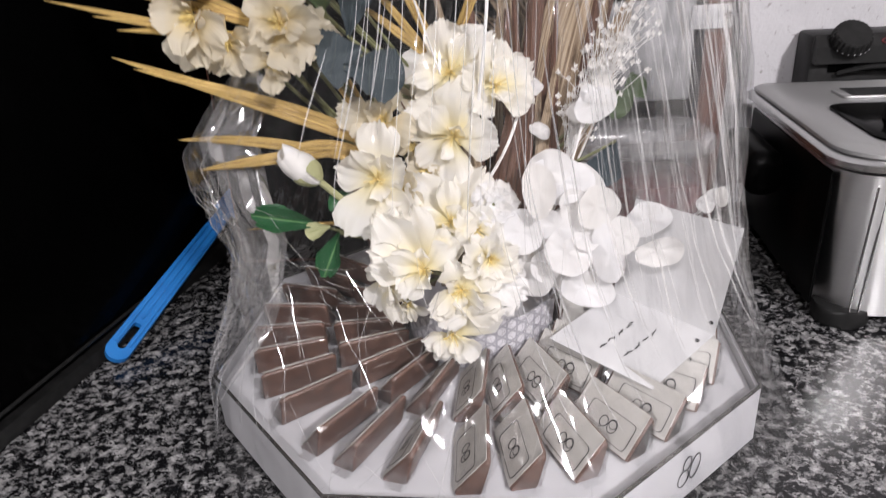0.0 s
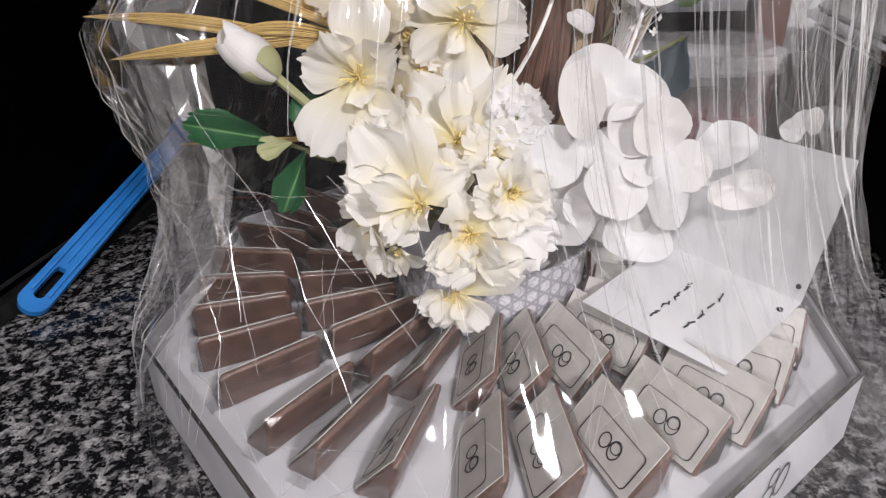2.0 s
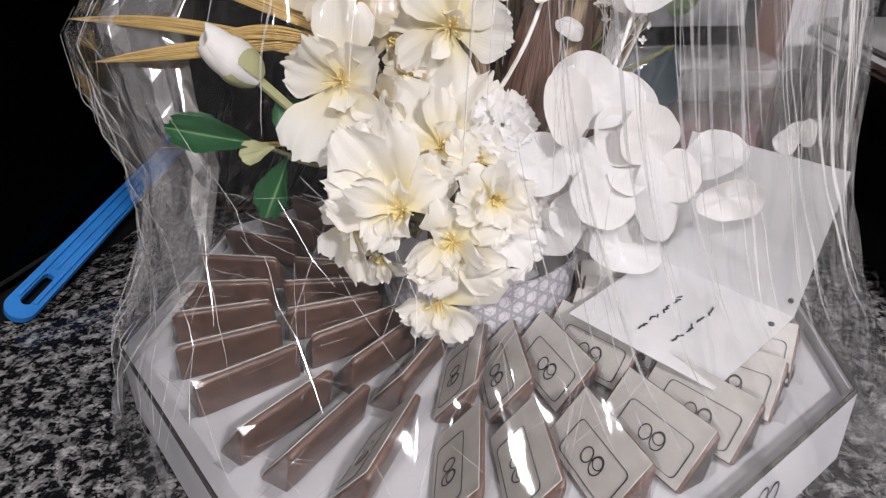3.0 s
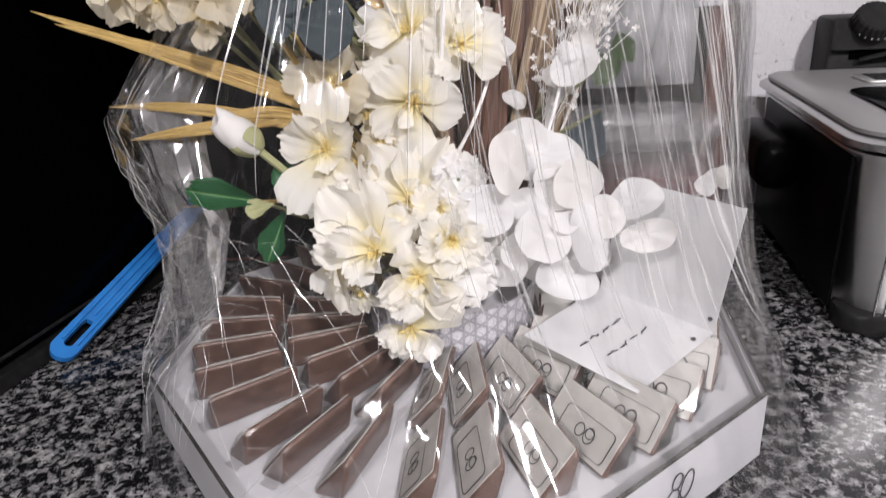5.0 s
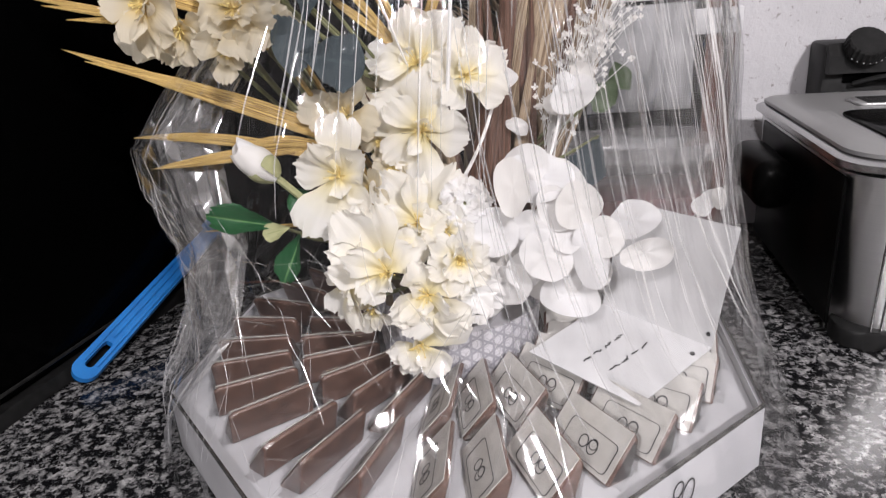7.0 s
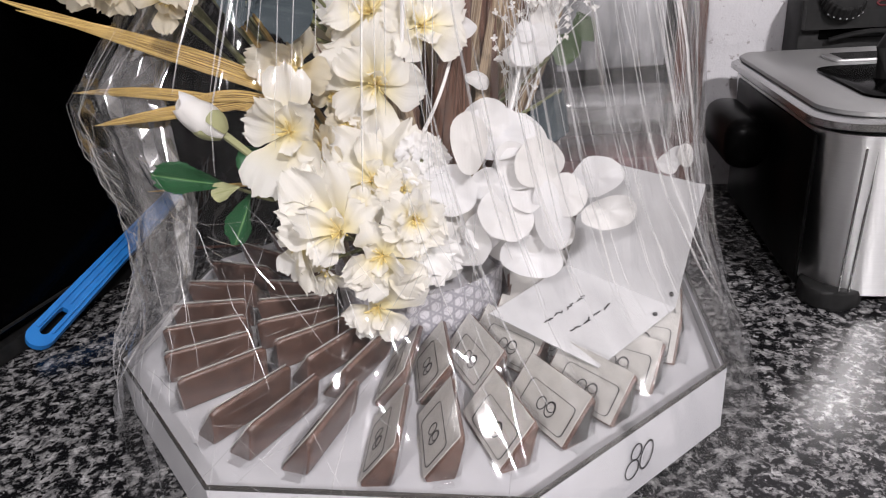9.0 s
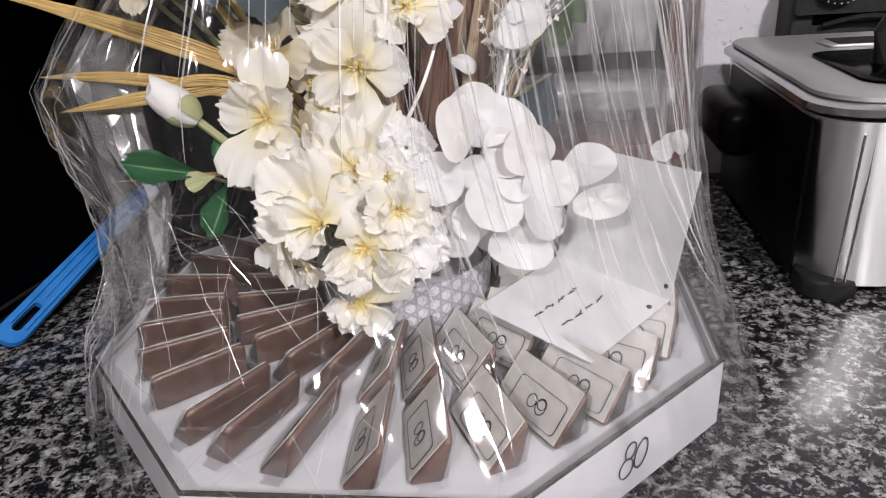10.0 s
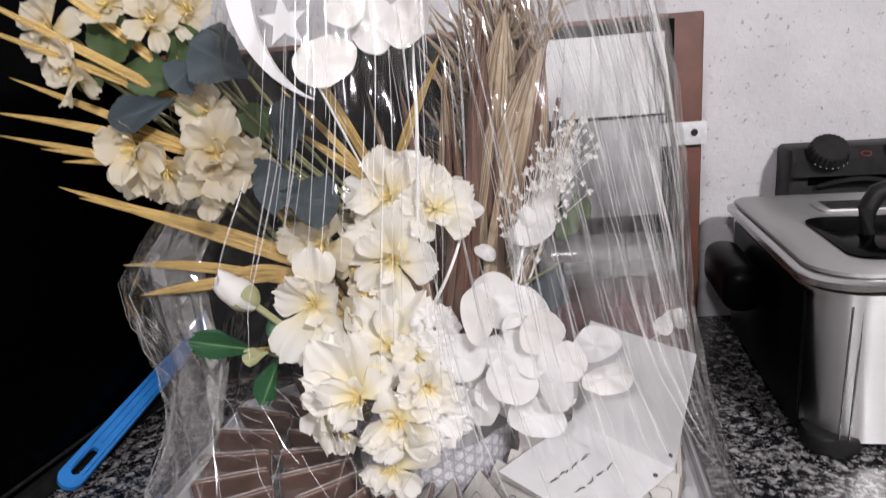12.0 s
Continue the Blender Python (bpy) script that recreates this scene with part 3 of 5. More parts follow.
def tray():
    o = thing("gift_tray", (CX, CY, 0), "white octagonal gift tray with a thin dark metallic rim", "tray")
    part("base", made(loft, [octagon(0.224, 0.0), octagon(0.226, 0.016)]), BLACK_PLASTIC, o, "dark base under the tray")
    part("floor", made(loft, [octagon(0.2335, 0.0165), octagon(0.2340, 0.05), octagon(0.2335, FLOOR_Z)]), TRAY_WHITE, o, "white board floor")
    part("side", made(shell, [octagon(0.2345, 0.017), octagon(0.2385, 0.017), octagon(0.2385, 0.066), octagon(0.2345, 0.066)]), TRAY_WHITE, o, "white board sides")
    part("rim", made(shell, [octagon(0.2370, 0.0662), octagon(0.2390, 0.0662), octagon(0.2390, 0.0686), octagon(0.2380, 0.0692), octagon(0.2370, 0.0686)]), RIM_METAL, o, "dark metallic rim")
    # the printed mark on one side
    for a in (radians(TURN_TRAY - 45),):
        r = 0.2386 * math.cos(radians(22.5)) + 0.0006
        m = Matrix.Translation((CX + r * math.cos(a), CY + r * math.sin(a), 0.042)) @ Matrix.Rotation(a, 4, "Z") @ Matrix.Rotation(math.pi / 2, 4, "Y") @ Matrix.Rotation(math.pi / 2, 4, "Z")
        bm = bmesh.new()
        slant = m @ Matrix.Rotation(radians(-18), 4, "Z")
        ring(bm, slant @ Matrix.Translation((-0.006, -0.006, 0)), 0.0062, 0.0008, 0.0003, 20, 1.1)
        ring(bm, slant @ Matrix.Translation((-0.006, 0.006, 0)), 0.0048, 0.0008, 0.0003, 20, 1.2)
        ring(bm, slant @ Matrix.Translation((0.006, 0.002, 0)), 0.0058, 0.0008, 0.0003, 20, 1.7)
        part("printed_mark", bm, INK, o, "black linked rings")


tray()


# ---- chocolates ----
def chocolate():
    """A wrapped bar of triangular section along +x, its label on the -y slope."""
    o = thing("chocolate_bar", (0, 0, 0), "milk chocolate bar in clear wrap with a white printed label", "chocolate", "chocolates on the tray")
    L = 0.062
    bm = bmesh.new()
    sect = [(-0.0120, 0.0), (0.0050, 0.0), (0.0066, 0.0024), (0.0130, 0.0262), (0.0120, 0.0282), (0.0098, 0.0280), (-0.0125, 0.0022)]
    loft(bm, [[(x, y * k, 0.0004 + z * k) for y, z in sect] for x, k in ((0.0, 0.93), (0.003, 1.0), (L * 0.5, 1.0), (L - 0.004, 1.0), (L, 0.93))])
    bmesh.ops.bevel(bm, geom=list(bm.edges), offset=0.0005, segments=1, affect="EDGES", profile=0.5)
    part("bar", bm, CHOCOLATE, o)
    top, foot = Vector((0, 0.0104, 0.0288)), Vector((0, -0.0122, 0.0022))
    d = foot - top
    nrm = Vector((0, -1, 0)) * abs(d.z) + Vector((0, 0, 1)) * abs(d.y)
    nrm.normalize()
    mid = (top + foot) / 2 + nrm * 0.0009 + Vector((L / 2, 0, 0))
    m = Matrix.Translation(mid) @ Matrix((Vector((1, 0, 0)), -d.normalized(), nrm)).transposed().to_4x4()
    s = d.length
    lab = part("label", made(box, (-L / 2 + 0.002, -s / 2, -0.0006), (L / 2 - 0.0015, s / 2 + 0.0005, 0.0), 0.0002, m, 1), LABEL, o, "white paper label")
    bm = bmesh.new()
    emblem(bm, m @ Matrix.Translation((0.004, -s * 0.12, 0.0002)) @ Matrix.Rotation(math.pi / 2, 4, "Z"), s * 0.60, L * 0.70)
    part("printed_mark", bm, INK, lab, "black frame with linked rings")
    # the loose clear wrapper with its flat facets
    bm = bmesh.new()
    jit = random.Random(19)
    hull = [(-0.0135, 0.0002), (0.0040, 0.0002), (0.0085, 0.0050), (0.0145, 0.0270), (0.0115, 0.0305), (0.0020, 0.0215), (-0.0095, 0.0080)]
    loft(bm, [[(x + jit.uniform(-0.002, 0.002), y * k + jit.uniform(-0.0012, 0.0012), max(0.0003, z * h + jit.uniform(-0.0006, 0.0012))) for y, z in hull] for x, k, h in ((-0.004, 0.7, 0.7), (0.006, 1.02, 1.04), (0.022, 1.05, 1.03), (0.040, 1.03, 1.06), (0.055, 1.06, 1.04), (L + 0.001, 0.98, 0.98))])
    bmesh.ops.triangulate(bm, faces=bm.faces[:])
    part("wrapper", bm, WRAPPER, o, "loose clear wrapper", False)
    # the folded ends of the clear wrap
    bm = bmesh.new()
    loft(bm, [[(x, y * k, 0.0006 + z * h) for y, z in sect] for x, k, h in ((L + 0.0002, 0.80, 0.86), (L + 0.003, 0.62, 0.5), (L + 0.007, 0.70, 0.12))])
    part("wrap_end", bm, FILM, o, "clear wrap end")
    return o


def place_chocolates():
    rng = random.Random(4)
    first = chocolate()
    used = False
    for count, r0, shift in ((31, 0.1425, 207.2), (23, 0.0705, 217.0)):
        for k in range(count):
            a = radians(shift + 360.0 / count * k + rng.uniform(-1.2, 1.2))
            r = r0 + rng.uniform(-0.002, 0.002)
            m = pose(CX + r * math.cos(a), CY + r * math.sin(a), FLOOR_Z + 0.0005, 0, 0, math.degrees(a) + rng.uniform(-3, 3) + 1)
            if not used:
                first.matrix_basis = m
                used = True
            else:
                copy_thing(first, m)


place_chocolates()


# ---- vase and greetings card ----
def vase():
    o = thing("flower_pot", (CX, CY, FLOOR_Z), "silvery white flower pot wrapped in star-patterned paper", "flower pot")
    bm = bmesh.new()
    uvl = bm.loops.layers.uv.verify()
    prof = [(0.062, 0.0005), (0.064, 0.004), (0.066, 0.024), (0.068, 0.048), (0.0685, 0.050), (0.066, 0.050), (0.064, 0.032), (0.0, 0.032)]
    n = 48
    vs = [[bm.verts.new((CX + r * math.cos(2 * math.pi * k / n), CY + r * math.sin(2 * math.pi * k / n), FLOOR_Z + h)) for k in range(n)] for r, h in prof[:-1]]
    for i in range(len(vs) - 1):
        for k in range(n):
            f = bm.faces.new((vs[i][k], vs[i][(k + 1) % n], vs[i + 1][(k + 1) % n], vs[i + 1][k]))
            for loop, (a, b) in zip(f.loops, ((k, i), (k + 1, i), (k + 1, i + 1), (k, i + 1))):
                loop[uvl].uv = (a / n * 46, prof[b][1] * 102)
    bm.faces.new(vs[-1])
    part("pot", bm, STAR_PAPER, o)


vase()


def sheet(bm, corners, thick=0.0008, bow=0.0):
    """A thin sheet over four corners, slightly bowed."""
    a, b, c, d = [Vector(p) for p in corners]
    nrm = (b - a).cross(d - a).normalized()
    n = 6
    g = [[[bm.verts.new((a.lerp(b, i / n)).lerp(d.lerp(c, i / n), j / n) + nrm * (s * thick / 2 + bow * math.sin(math.pi * i / n) * math.sin(math.pi * j / n))) for j in range(n + 1)] for i in range(n + 1)] for s in (-1, 1)]
    for i in range(n):
        for j in range(n):
            bm.faces.new((g[1][i][j], g[1][i + 1][j], g[1][i + 1][j + 1], g[1][i][j + 1]))
            bm.faces.new((g[0][i][j], g[0][i][j + 1], g[0][i + 1][j + 1], g[0][i + 1][j]))
    for i in range(n):
        for p, q in (((i, 0), (i + 1, 0)), ((i + 1, n), (i, n)), ((0, i + 1), (0, i)), ((n, i), (n, i + 1))):
            bm.faces.new((g[0][p[0]][p[1]], g[0][q[0]][q[1]], g[1][q[0]][q[1]], g[1][p[0]][p[1]]))
    return bm


def card():
    o = thing("greetings_card", (0.2, 0.52, 0.085), "white folded greetings card with two handwritten lines, leaning on the chocolates", "card")
    l, k, q, b = Vector((0.110, 0.518, 0.0915)), Vector((0.172, 0.574, 0.1010)), Vector((0.240, 0.512, 0.0935)), Vector((0.178, 0.456, 0.0840))
    t, r = Vector((0.191, 0.591, 0.182)), Vector((0.257, 0.523, 0.180))
    front = part("front_leaf", made(sheet, (l, b, q, k), bow=0.001), PAPER, o)
    back = part("back_leaf", made(sheet, (k, q, r, t), bow=-0.002), PAPER, o)
    ex, ey = (b - l).normalized(), (k - l).normalized()
    nz = ex.cross(ey).normalized()
    rng = random.Random(7)
    base = Matrix((nz.cross(ey) * -1, ey, nz)).transposed().to_4x4()
    for row, down in enumerate((0.42, 0.62)):
        at = 0.17 + 0.04 * row
        for w in range(4):
            wid = rng.uniform(0.08, 0.13)
            m = Matrix.Translation(l + (b - l) * (down + rng.uniform(-0.015, 0.015)) + (k - l) * (at + wid / 2) + nz * 0.0016) @ base @ pose(0, 0, 0, 0, 0, rng.uniform(-14, 14))
            half = wid * (k - l).length / 2
            bm = bmesh.new()
            for c in (-0.6, 0.0, 0.6):
                box(bm, (-0.0005, -half * 0.36, -0.0002), (0.0005, half * 0.36, 0.0002), 0, m @ pose(rng.uniform(-0.0008, 0.0008), half * c, 0, 0, 0, rng.uniform(-45, 45)))
            part("handwriting", bm, INK, front, "black handwritten strokes", False)
            at += wid + 0.03
    m = Matrix.Translation(l + (k - l) * 0.82 + (b - l) * 0.94 + nz * 0.0010)
    bm = bmesh.new()
    bmesh.ops.create_cone(bm, cap_ends=True, segments=12, radius1=0.0018, radius2=0.0018, depth=0.0008, matrix=m @ base)
    part("punched_hole", bm, INK, front)
    bm = bmesh.new()
    up = (q - k).cross(r - q).normalized()
    bmesh.ops.create_cone(bm, cap_ends=True, segments=12, radius1=0.0017, radius2=0.0017, depth=0.0012, matrix=Matrix.Translation(q + (r - q) * 0.10 + (k - q) * 0.05) @ up.to_track_quat("Z", "Y").to_matrix().to_4x4())
    part("punched_hole", bm, INK, back)


card()


# ---- flowers ----
def petal(bm, m, length, width, cup, curl, seed, frill=0.05, rows=7, cols=12, yellow=1.0, rib=False):
    """One petal: root at the origin of m, along +y, its face to +z."""
    uvl = bm.loops.layers.uv.verify()
    layer = bm.verts.layers.float.get("stain") or bm.verts.layers.float.new("stain")
    rng = random.Random(seed)
    ph = [rng.uniform(0, 6.28) for _ in range(4)]
    grid = []
    for i in range(rows + 1):
        v = i / rows
        row = []
        for j in range(cols + 1):
            u = 2 * j / cols - 1
            w = width * 0.5 * (0.12 + 0.88 * math.sin(math.pi * 0.5 * min(1, v * 1.22)) ** 1.45) * (1 if v < 0.72 else math.sqrt(max(0.05, 1 - ((v - 0.72) / 0.36) ** 2)))
            edge = frill * length * v * v * (math.sin(u * 5 + ph[0]) * 0.6 + math.sin(u * 17 + ph[1]) * 0.55)
            tooth = frill * length * 0.8 * (rng.uniform(-0.8, 1) if v > 0.99 else rng.uniform(-0.25, 0.25) if v > 0.8 else 0)
            y = length * (v + 0.10 * (1 - u * u) * v * v) + edge * 0.7 + tooth
            z = cup * length * (u * u) * (0.3 + 0.7 * v) * 0.6 + curl * length * v * v + frill * length * v * 0.8 * math.sin(u * 4.2 + ph[2] + v * 2) + 0.035 * length * math.sin(v * 5 + u * 3 + ph[3]) + frill * length * v * v * 0.35 * math.sin(u * 11 + ph[1])
            x = u * w * (1 + 0.05 * math.sin(v * 17 + ph[2])) * (1 + (0.07 if rib and i % 2 else 0.0))
            vert = bm.verts.new(m @ Vector((x, y, z)))
            vert[layer] = (1.0 if abs(u) < 0.04 else 0.0) * (1 - 0.3 * v) if rib else (1 - v) * yellow
            row.append((vert, (u * 0.5 + 0.5, v)))
        grid.append(row)
    for i in range(rows):
        for j in range(cols):
            q = (grid[i][j], grid[i][j + 1], grid[i + 1][j + 1], grid[i + 1][j])
            f = bm.faces.new([p[0] for p in q])
            for loop, p in zip(f.loops, q):
                loop[uvl].uv = p[1]
    return bm


HEART = Vector((CX, CY + 0.01, FLOOR_Z + 0.036))


def facing(centre, toward):
    """A frame at centre whose +z looks along toward."""
    return Matrix.Translation(centre) @ Vector(toward).normalized().to_track_quat("Z", "Y").to_matrix().to_4x4()


SEEDS = itertools.count(1)


def flower(centre, toward, material, petals, lift, layers=1):
    """A silk blossom: petals gives each outer petal's turn and length."""
    label = {CREAM: "cream silk blossom with a yellow heart and frilled petals", SHADED_WARM: "warm cream silk blossom with drooping petals, darkened as in shade", PURE: "white silk blossom with many ruffled petals"}[material]
    o = thing("silk_flower", centre, label, "flower", "silk flowers of the bouquet")
    base, seed = facing(centre, toward), next(SEEDS)
    rng = random.Random(seed)
    frill = 0.10 if layers > 1 else 0.066
    mean = sum(p[1] for p in petals) / len(petals)
    for layer in range(layers):
        k = 1 - 0.26 * layer
        for i, (a, length) in enumerate(petals):
            a += 180 / len(petals) * layer + rng.uniform(-6, 6)
            m = base @ pose(0, 0, 0.0015 * layer, 0, 0, a) @ pose(0, 0.0015, 0, lift + (22 if material is not PURE else 13) * layer + rng.uniform(-12, 14), rng.uniform(-14, 14), 0)
            wide = (0.5 * length + 0.5 * mean) * k * rng.uniform(1.0, 1.22)
            part("petal", made(petal, m, length * k, wide * (0.88 if material is not PURE else 1.1), rng.uniform(-0.05, 0.30), rng.uniform(-0.30, 0.16), seed * 31 + i + 7 * layer, frill, 8, 16), material, o)
    if layers == 1:
        for i, (a, length) in enumerate(petals[:2]):
            m = base @ pose(0, 0, 0.0012, 0, 0, a + 36 + rng.uniform(-14, 14)) @ pose(0, 0.0015, 0, lift + 16 + rng.uniform(-12, 16), rng.uniform(-18, 18), 0)
            part("petal", made(petal, m, length * rng.uniform(0.62, 0.80), mean * rng.uniform(0.55, 0.8), rng.uniform(0.0, 0.4), rng.uniform(-0.3, 0.2), seed * 31 + 40 + i, frill * 1.25, 8, 14), material, o)
        for i in range(2):
            m = base @ pose(0, 0, 0.001, 0, 0, 180 * i + rng.uniform(-60, 60)) @ pose(0, 0.002, 0, 38 + rng.uniform(-14, 18), rng.uniform(-20, 20), 0)
            part("petal", made(petal, m, mean * rng.uniform(0.36, 0.52), mean * rng.uniform(0.4, 0.55), 0.5, 0.1, seed * 31 + 60 + i, frill * 1.3, 5, 10), material, o)
    if material is not PURE:
        bm = bmesh.new()
        for i in range(14):
            a, t = rng.uniform(0, 6.28), rng.uniform(0.15, 0.9)
            tip = Vector((math.cos(a) * t, math.sin(a) * t, 1)) * mean * rng.uniform(0.24, 0.36)
            tube(bm, [base @ Vector((0, 0, 0)), base @ (tip * 0.6), base @ tip], 0.0004, 0.0003, 4)
            bmesh.ops.create_icosphere(bm, subdivisions=1, radius=0.0007, matrix=Matrix.Translation(base @ tip))
        part("stamens", bm, STAMEN, o, "yellow stamens")
    back = Vector(toward).normalized() * -1
    c = Vector(centre)
    pts = [c, c + back * 0.02 + Vector((0, 0, -0.004)), (c + back * 0.045).lerp(HEART, 0.35), HEART.lerp(c, 0.1)]
    part("stem", made(tube, pts, 0.0016, 0.0016, 6), STEM, o, "thin green stem")
    return o


flower((0.033, 0.500, 0.111), (0, -1, 0.05), CREAM, ((-46, 0.041), (94, 0.022), (-149, 0.024), (157, 0.023), (-5, 0.021),), 14)
flower((0.041, 0.497, 0.151), (0.05, -1, 0.15), CREAM, ((94, 0.029), (-135, 0.031), (20, 0.024), (-62, 0.025), (154, 0.027),), 24)
flower((0.014, 0.500, 0.168), (-0.15, -1, 0.45), CREAM, ((18, 0.042), (43, 0.047), (83, 0.035), (148, 0.023), (-52, 0.024),), 14)
flower((-0.015, 0.508, 0.160), (-0.6, -1, 0.1), CREAM, ((46, 0.018), (-161, 0.032), (161, 0.026), (-116, 0.020), (-26, 0.020),), 14)
flower((-0.001, 0.508, 0.137), (-0.3, -1, -0.3), CREAM, ((152, 0.017), (-116, 0.016), (72, 0.015), (-9, 0.014),), 14)
flower((0.063, 0.505, 0.172), (0.25, -1, 0.3), CREAM, ((-12, 0.021), (-72, 0.021), (-132, 0.021), (167, 0.021), (107, 0.021), (47, 0.021),), 26, 2)
flower((0.034, 0.532, 0.192), (0.05, -1, 0.55), CREAM, ((39, 0.041), (-32, 0.042), (-105, 0.021), (172, 0.028), (97, 0.026),), 14)
flower((0.068, 0.540, 0.202), (0.25, -1, 0.5), PURE, ((-7, 0.017), (-52, 0.017), (-97, 0.017), (-142, 0.017), (172, 0.017), (127, 0.017), (82, 0.017), (37, 0.017),), 22, 3)
flower((0.069, 0.515, 0.145), (0.4, -1, 0.2), PURE, ((-1, 0.022), (-61, 0.022), (-121, 0.022), (178, 0.022), (118, 0.022), (58, 0.022),), 20, 2)
flower((0.054, 0.528, 0.186), (0.2, -1, 0.6), CREAM, ((-24, 0.019), (-96, 0.019), (-168, 0.019), (119, 0.019), (47, 0.019),), 30)
flower((-0.009, 0.520, 0.190), (-0.5, -1, 0.5), CREAM, ((-7, 0.018), (-58, 0.018), (-110, 0.018), (-161, 0.018), (147, 0.018), (95, 0.018), (44, 0.018),), 26, 3)
flower((-0.019, 0.535, 0.229), (-0.15, -1, 0.15), CREAM, ((-6, 0.040), (-140, 0.035), (154, 0.043), (80, 0.028), (-55, 0.030),), 14)
flower((-0.014, 0.560, 0.267), (-0.2, -1, 0.35), SHADED_WARM, ((-105, 0.026), (-8, 0.025), (81, 0.032), (150, 0.025),), 22)
flower((0.039, 0.562, 0.252), (0.05, -1, 0.1), CREAM, ((-8, 0.041), (-102, 0.032), (184, 0.037), (58, 0.038), (129, 0.030),), 14)
flower((0.039, 0.574, 0.299), (0, -1, 0.3), CREAM, ((65, 0.035), (-52, 0.037), (4, 0.034), (129, 0.029), (-135, 0.027),), 14)
flower((0.073, 0.570, 0.288), (0.4, -1, 0.2), CREAM, ((137, 0.024), (-63, 0.029), (-124, 0.028), (54, 0.027), (-2, 0.029),), 14)
flower((0.015, 0.580, 0.278), (-0.2, -1, 0.4), SHADED_WARM, ((-12, 0.019), (-84, 0.019), (-156, 0.019), (131, 0.019), (59, 0.019),), 28)
flower((0.000, 0.548, 0.213), (-0.3, -1, 0.3), SHADED_WARM, ((-30, 0.017), (-120, 0.017), (149, 0.017), (59, 0.017),), 30)
flower((-0.187, 0.552, 0.440), (-0.3, -1, 0.2), SHADED_WARM, ((-7, 0.024), (-79, 0.024), (-151, 0.024), (136, 0.024), (64, 0.024),), 14)
flower((-0.181, 0.555, 0.413), (-0.4, -1, -0.2), SHADED_WARM, ((94, 0.019), (-153, 0.029), (-112, 0.030), (-16, 0.021),), 24)
flower((-0.114, 0.556, 0.440), (0.1, -1, 0.3), SHADED_WARM, ((-24, 0.019), (-96, 0.019), (-168, 0.019), (119, 0.019), (47, 0.019),), 24)
flower((-0.143, 0.552, 0.353), (-0.3, -1, 0), SHADED_WARM, ((147, 0.036), (-164, 0.032), (-118, 0.036), (8, 0.020), (84, 0.026),), 22)
flower((-0.122, 0.552, 0.335), (0, -1, -0.2), SHADED_WARM, ((-150, 0.025), (147, 0.023), (-74, 0.023), (25, 0.021),), 26)
flower((-0.081, 0.550, 0.345), (0.1, -1, 0.1), SHADED_WARM, ((-169, 0.037), (120, 0.022), (-85, 0.036), (30, 0.025), (-30, 0.029),), 22)
flower((-0.087, 0.545, 0.318), (0, -1, -0.1), SHADED_WARM, ((180, 0.020), (-62, 0.023), (73, 0.021),), 20)
flower((-0.087, 0.560, 0.373), (0.1, -1, 0.2), SHADED_WARM, ((-18, 0.021), (-90, 0.021), (-162, 0.021), (125, 0.021), (53, 0.021),), 28)
flower((-0.061, 0.556, 0.335), (0.3, -1, 0.1), SHADED_WARM, ((-7, 0.020), (-97, 0.020), (172, 0.020), (82, 0.020),), 26)
flower((-0.147, 0.560, 0.453), (0, -1, 0.4), SHADED_WARM, ((-1, 0.019), (-73, 0.019), (-145, 0.019), (142, 0.019), (70, 0.019),), 26)
flower((-0.092, 0.565, 0.445), (0.1, -1, 0.3), SHADED_WARM, ((-30, 0.022), (-102, 0.022), (-174, 0.022), (113, 0.022), (41, 0.022),), 26)
flower((0.016, 0.562, 0.225), (-0.1, -1, 0.3), SHADED_WARM, ((-18, 0.014), (-108, 0.014), (161, 0.014), (71, 0.014),), 24)
flower((0.008, 0.566, 0.244), (-0.2, -1, 0.3), SHADED_WARM, ((-1, 0.013), (-91, 0.013), (178, 0.013), (88, 0.013),), 28)
flower((0.050, 0.560, 0.215), (0.2, -1, 0.2), SHADED_WARM, ((-30, 0.011), (-120, 0.011), (149, 0.011), (59, 0.011),), 26)
flower((0.025, 0.515, 0.178), (0, -1, 0.5), CREAM, ((-12, 0.015), (-84, 0.015), (-156, 0.015), (131, 0.015), (59, 0.015),), 24)
flower((0.053, 0.508, 0.149), (0.2, -1, 0.1), CREAM, ((-12, 0.016), (-102, 0.016), (167, 0.016), (77, 0.016),), 20)


def bud_shell(bm, m, a0, a1, length, radius, grow):
    """One wrapped petal of a closed bud."""
    uvl = bm.loops.layers.uv.verify()
    rows = []
    for i in range(11):
        v = i / 10
        row = []
        for j in range(11):
            u = j / 10
            a = radians(a0 + (a1 - a0) * u)
            top = 1 - 0.22 * (2 * u - 1) ** 2
            r = radius * (0.25 + 1.0 * math.sin(math.pi * (0.06 + 0.80 * v)) ** 0.8) * (1 + grow * (0.2 + u * 0.5) * v)
            row.append((bm.verts.new(m @ Vector((r * math.cos(a), r * math.sin(a), length * v * top))), (u, v)))
        rows.append(row)
    for p, q in zip(rows, rows[1:]):
        for j in range(10):
            f = bm.faces.new([w[0] for w in (p[j], p[j + 1], q[j + 1], q[j])])
            for loop, w in zip(f.loops, (p[j], p[j + 1], q[j + 1], q[j])):
                loop[uvl].uv = w[1]
    return bm


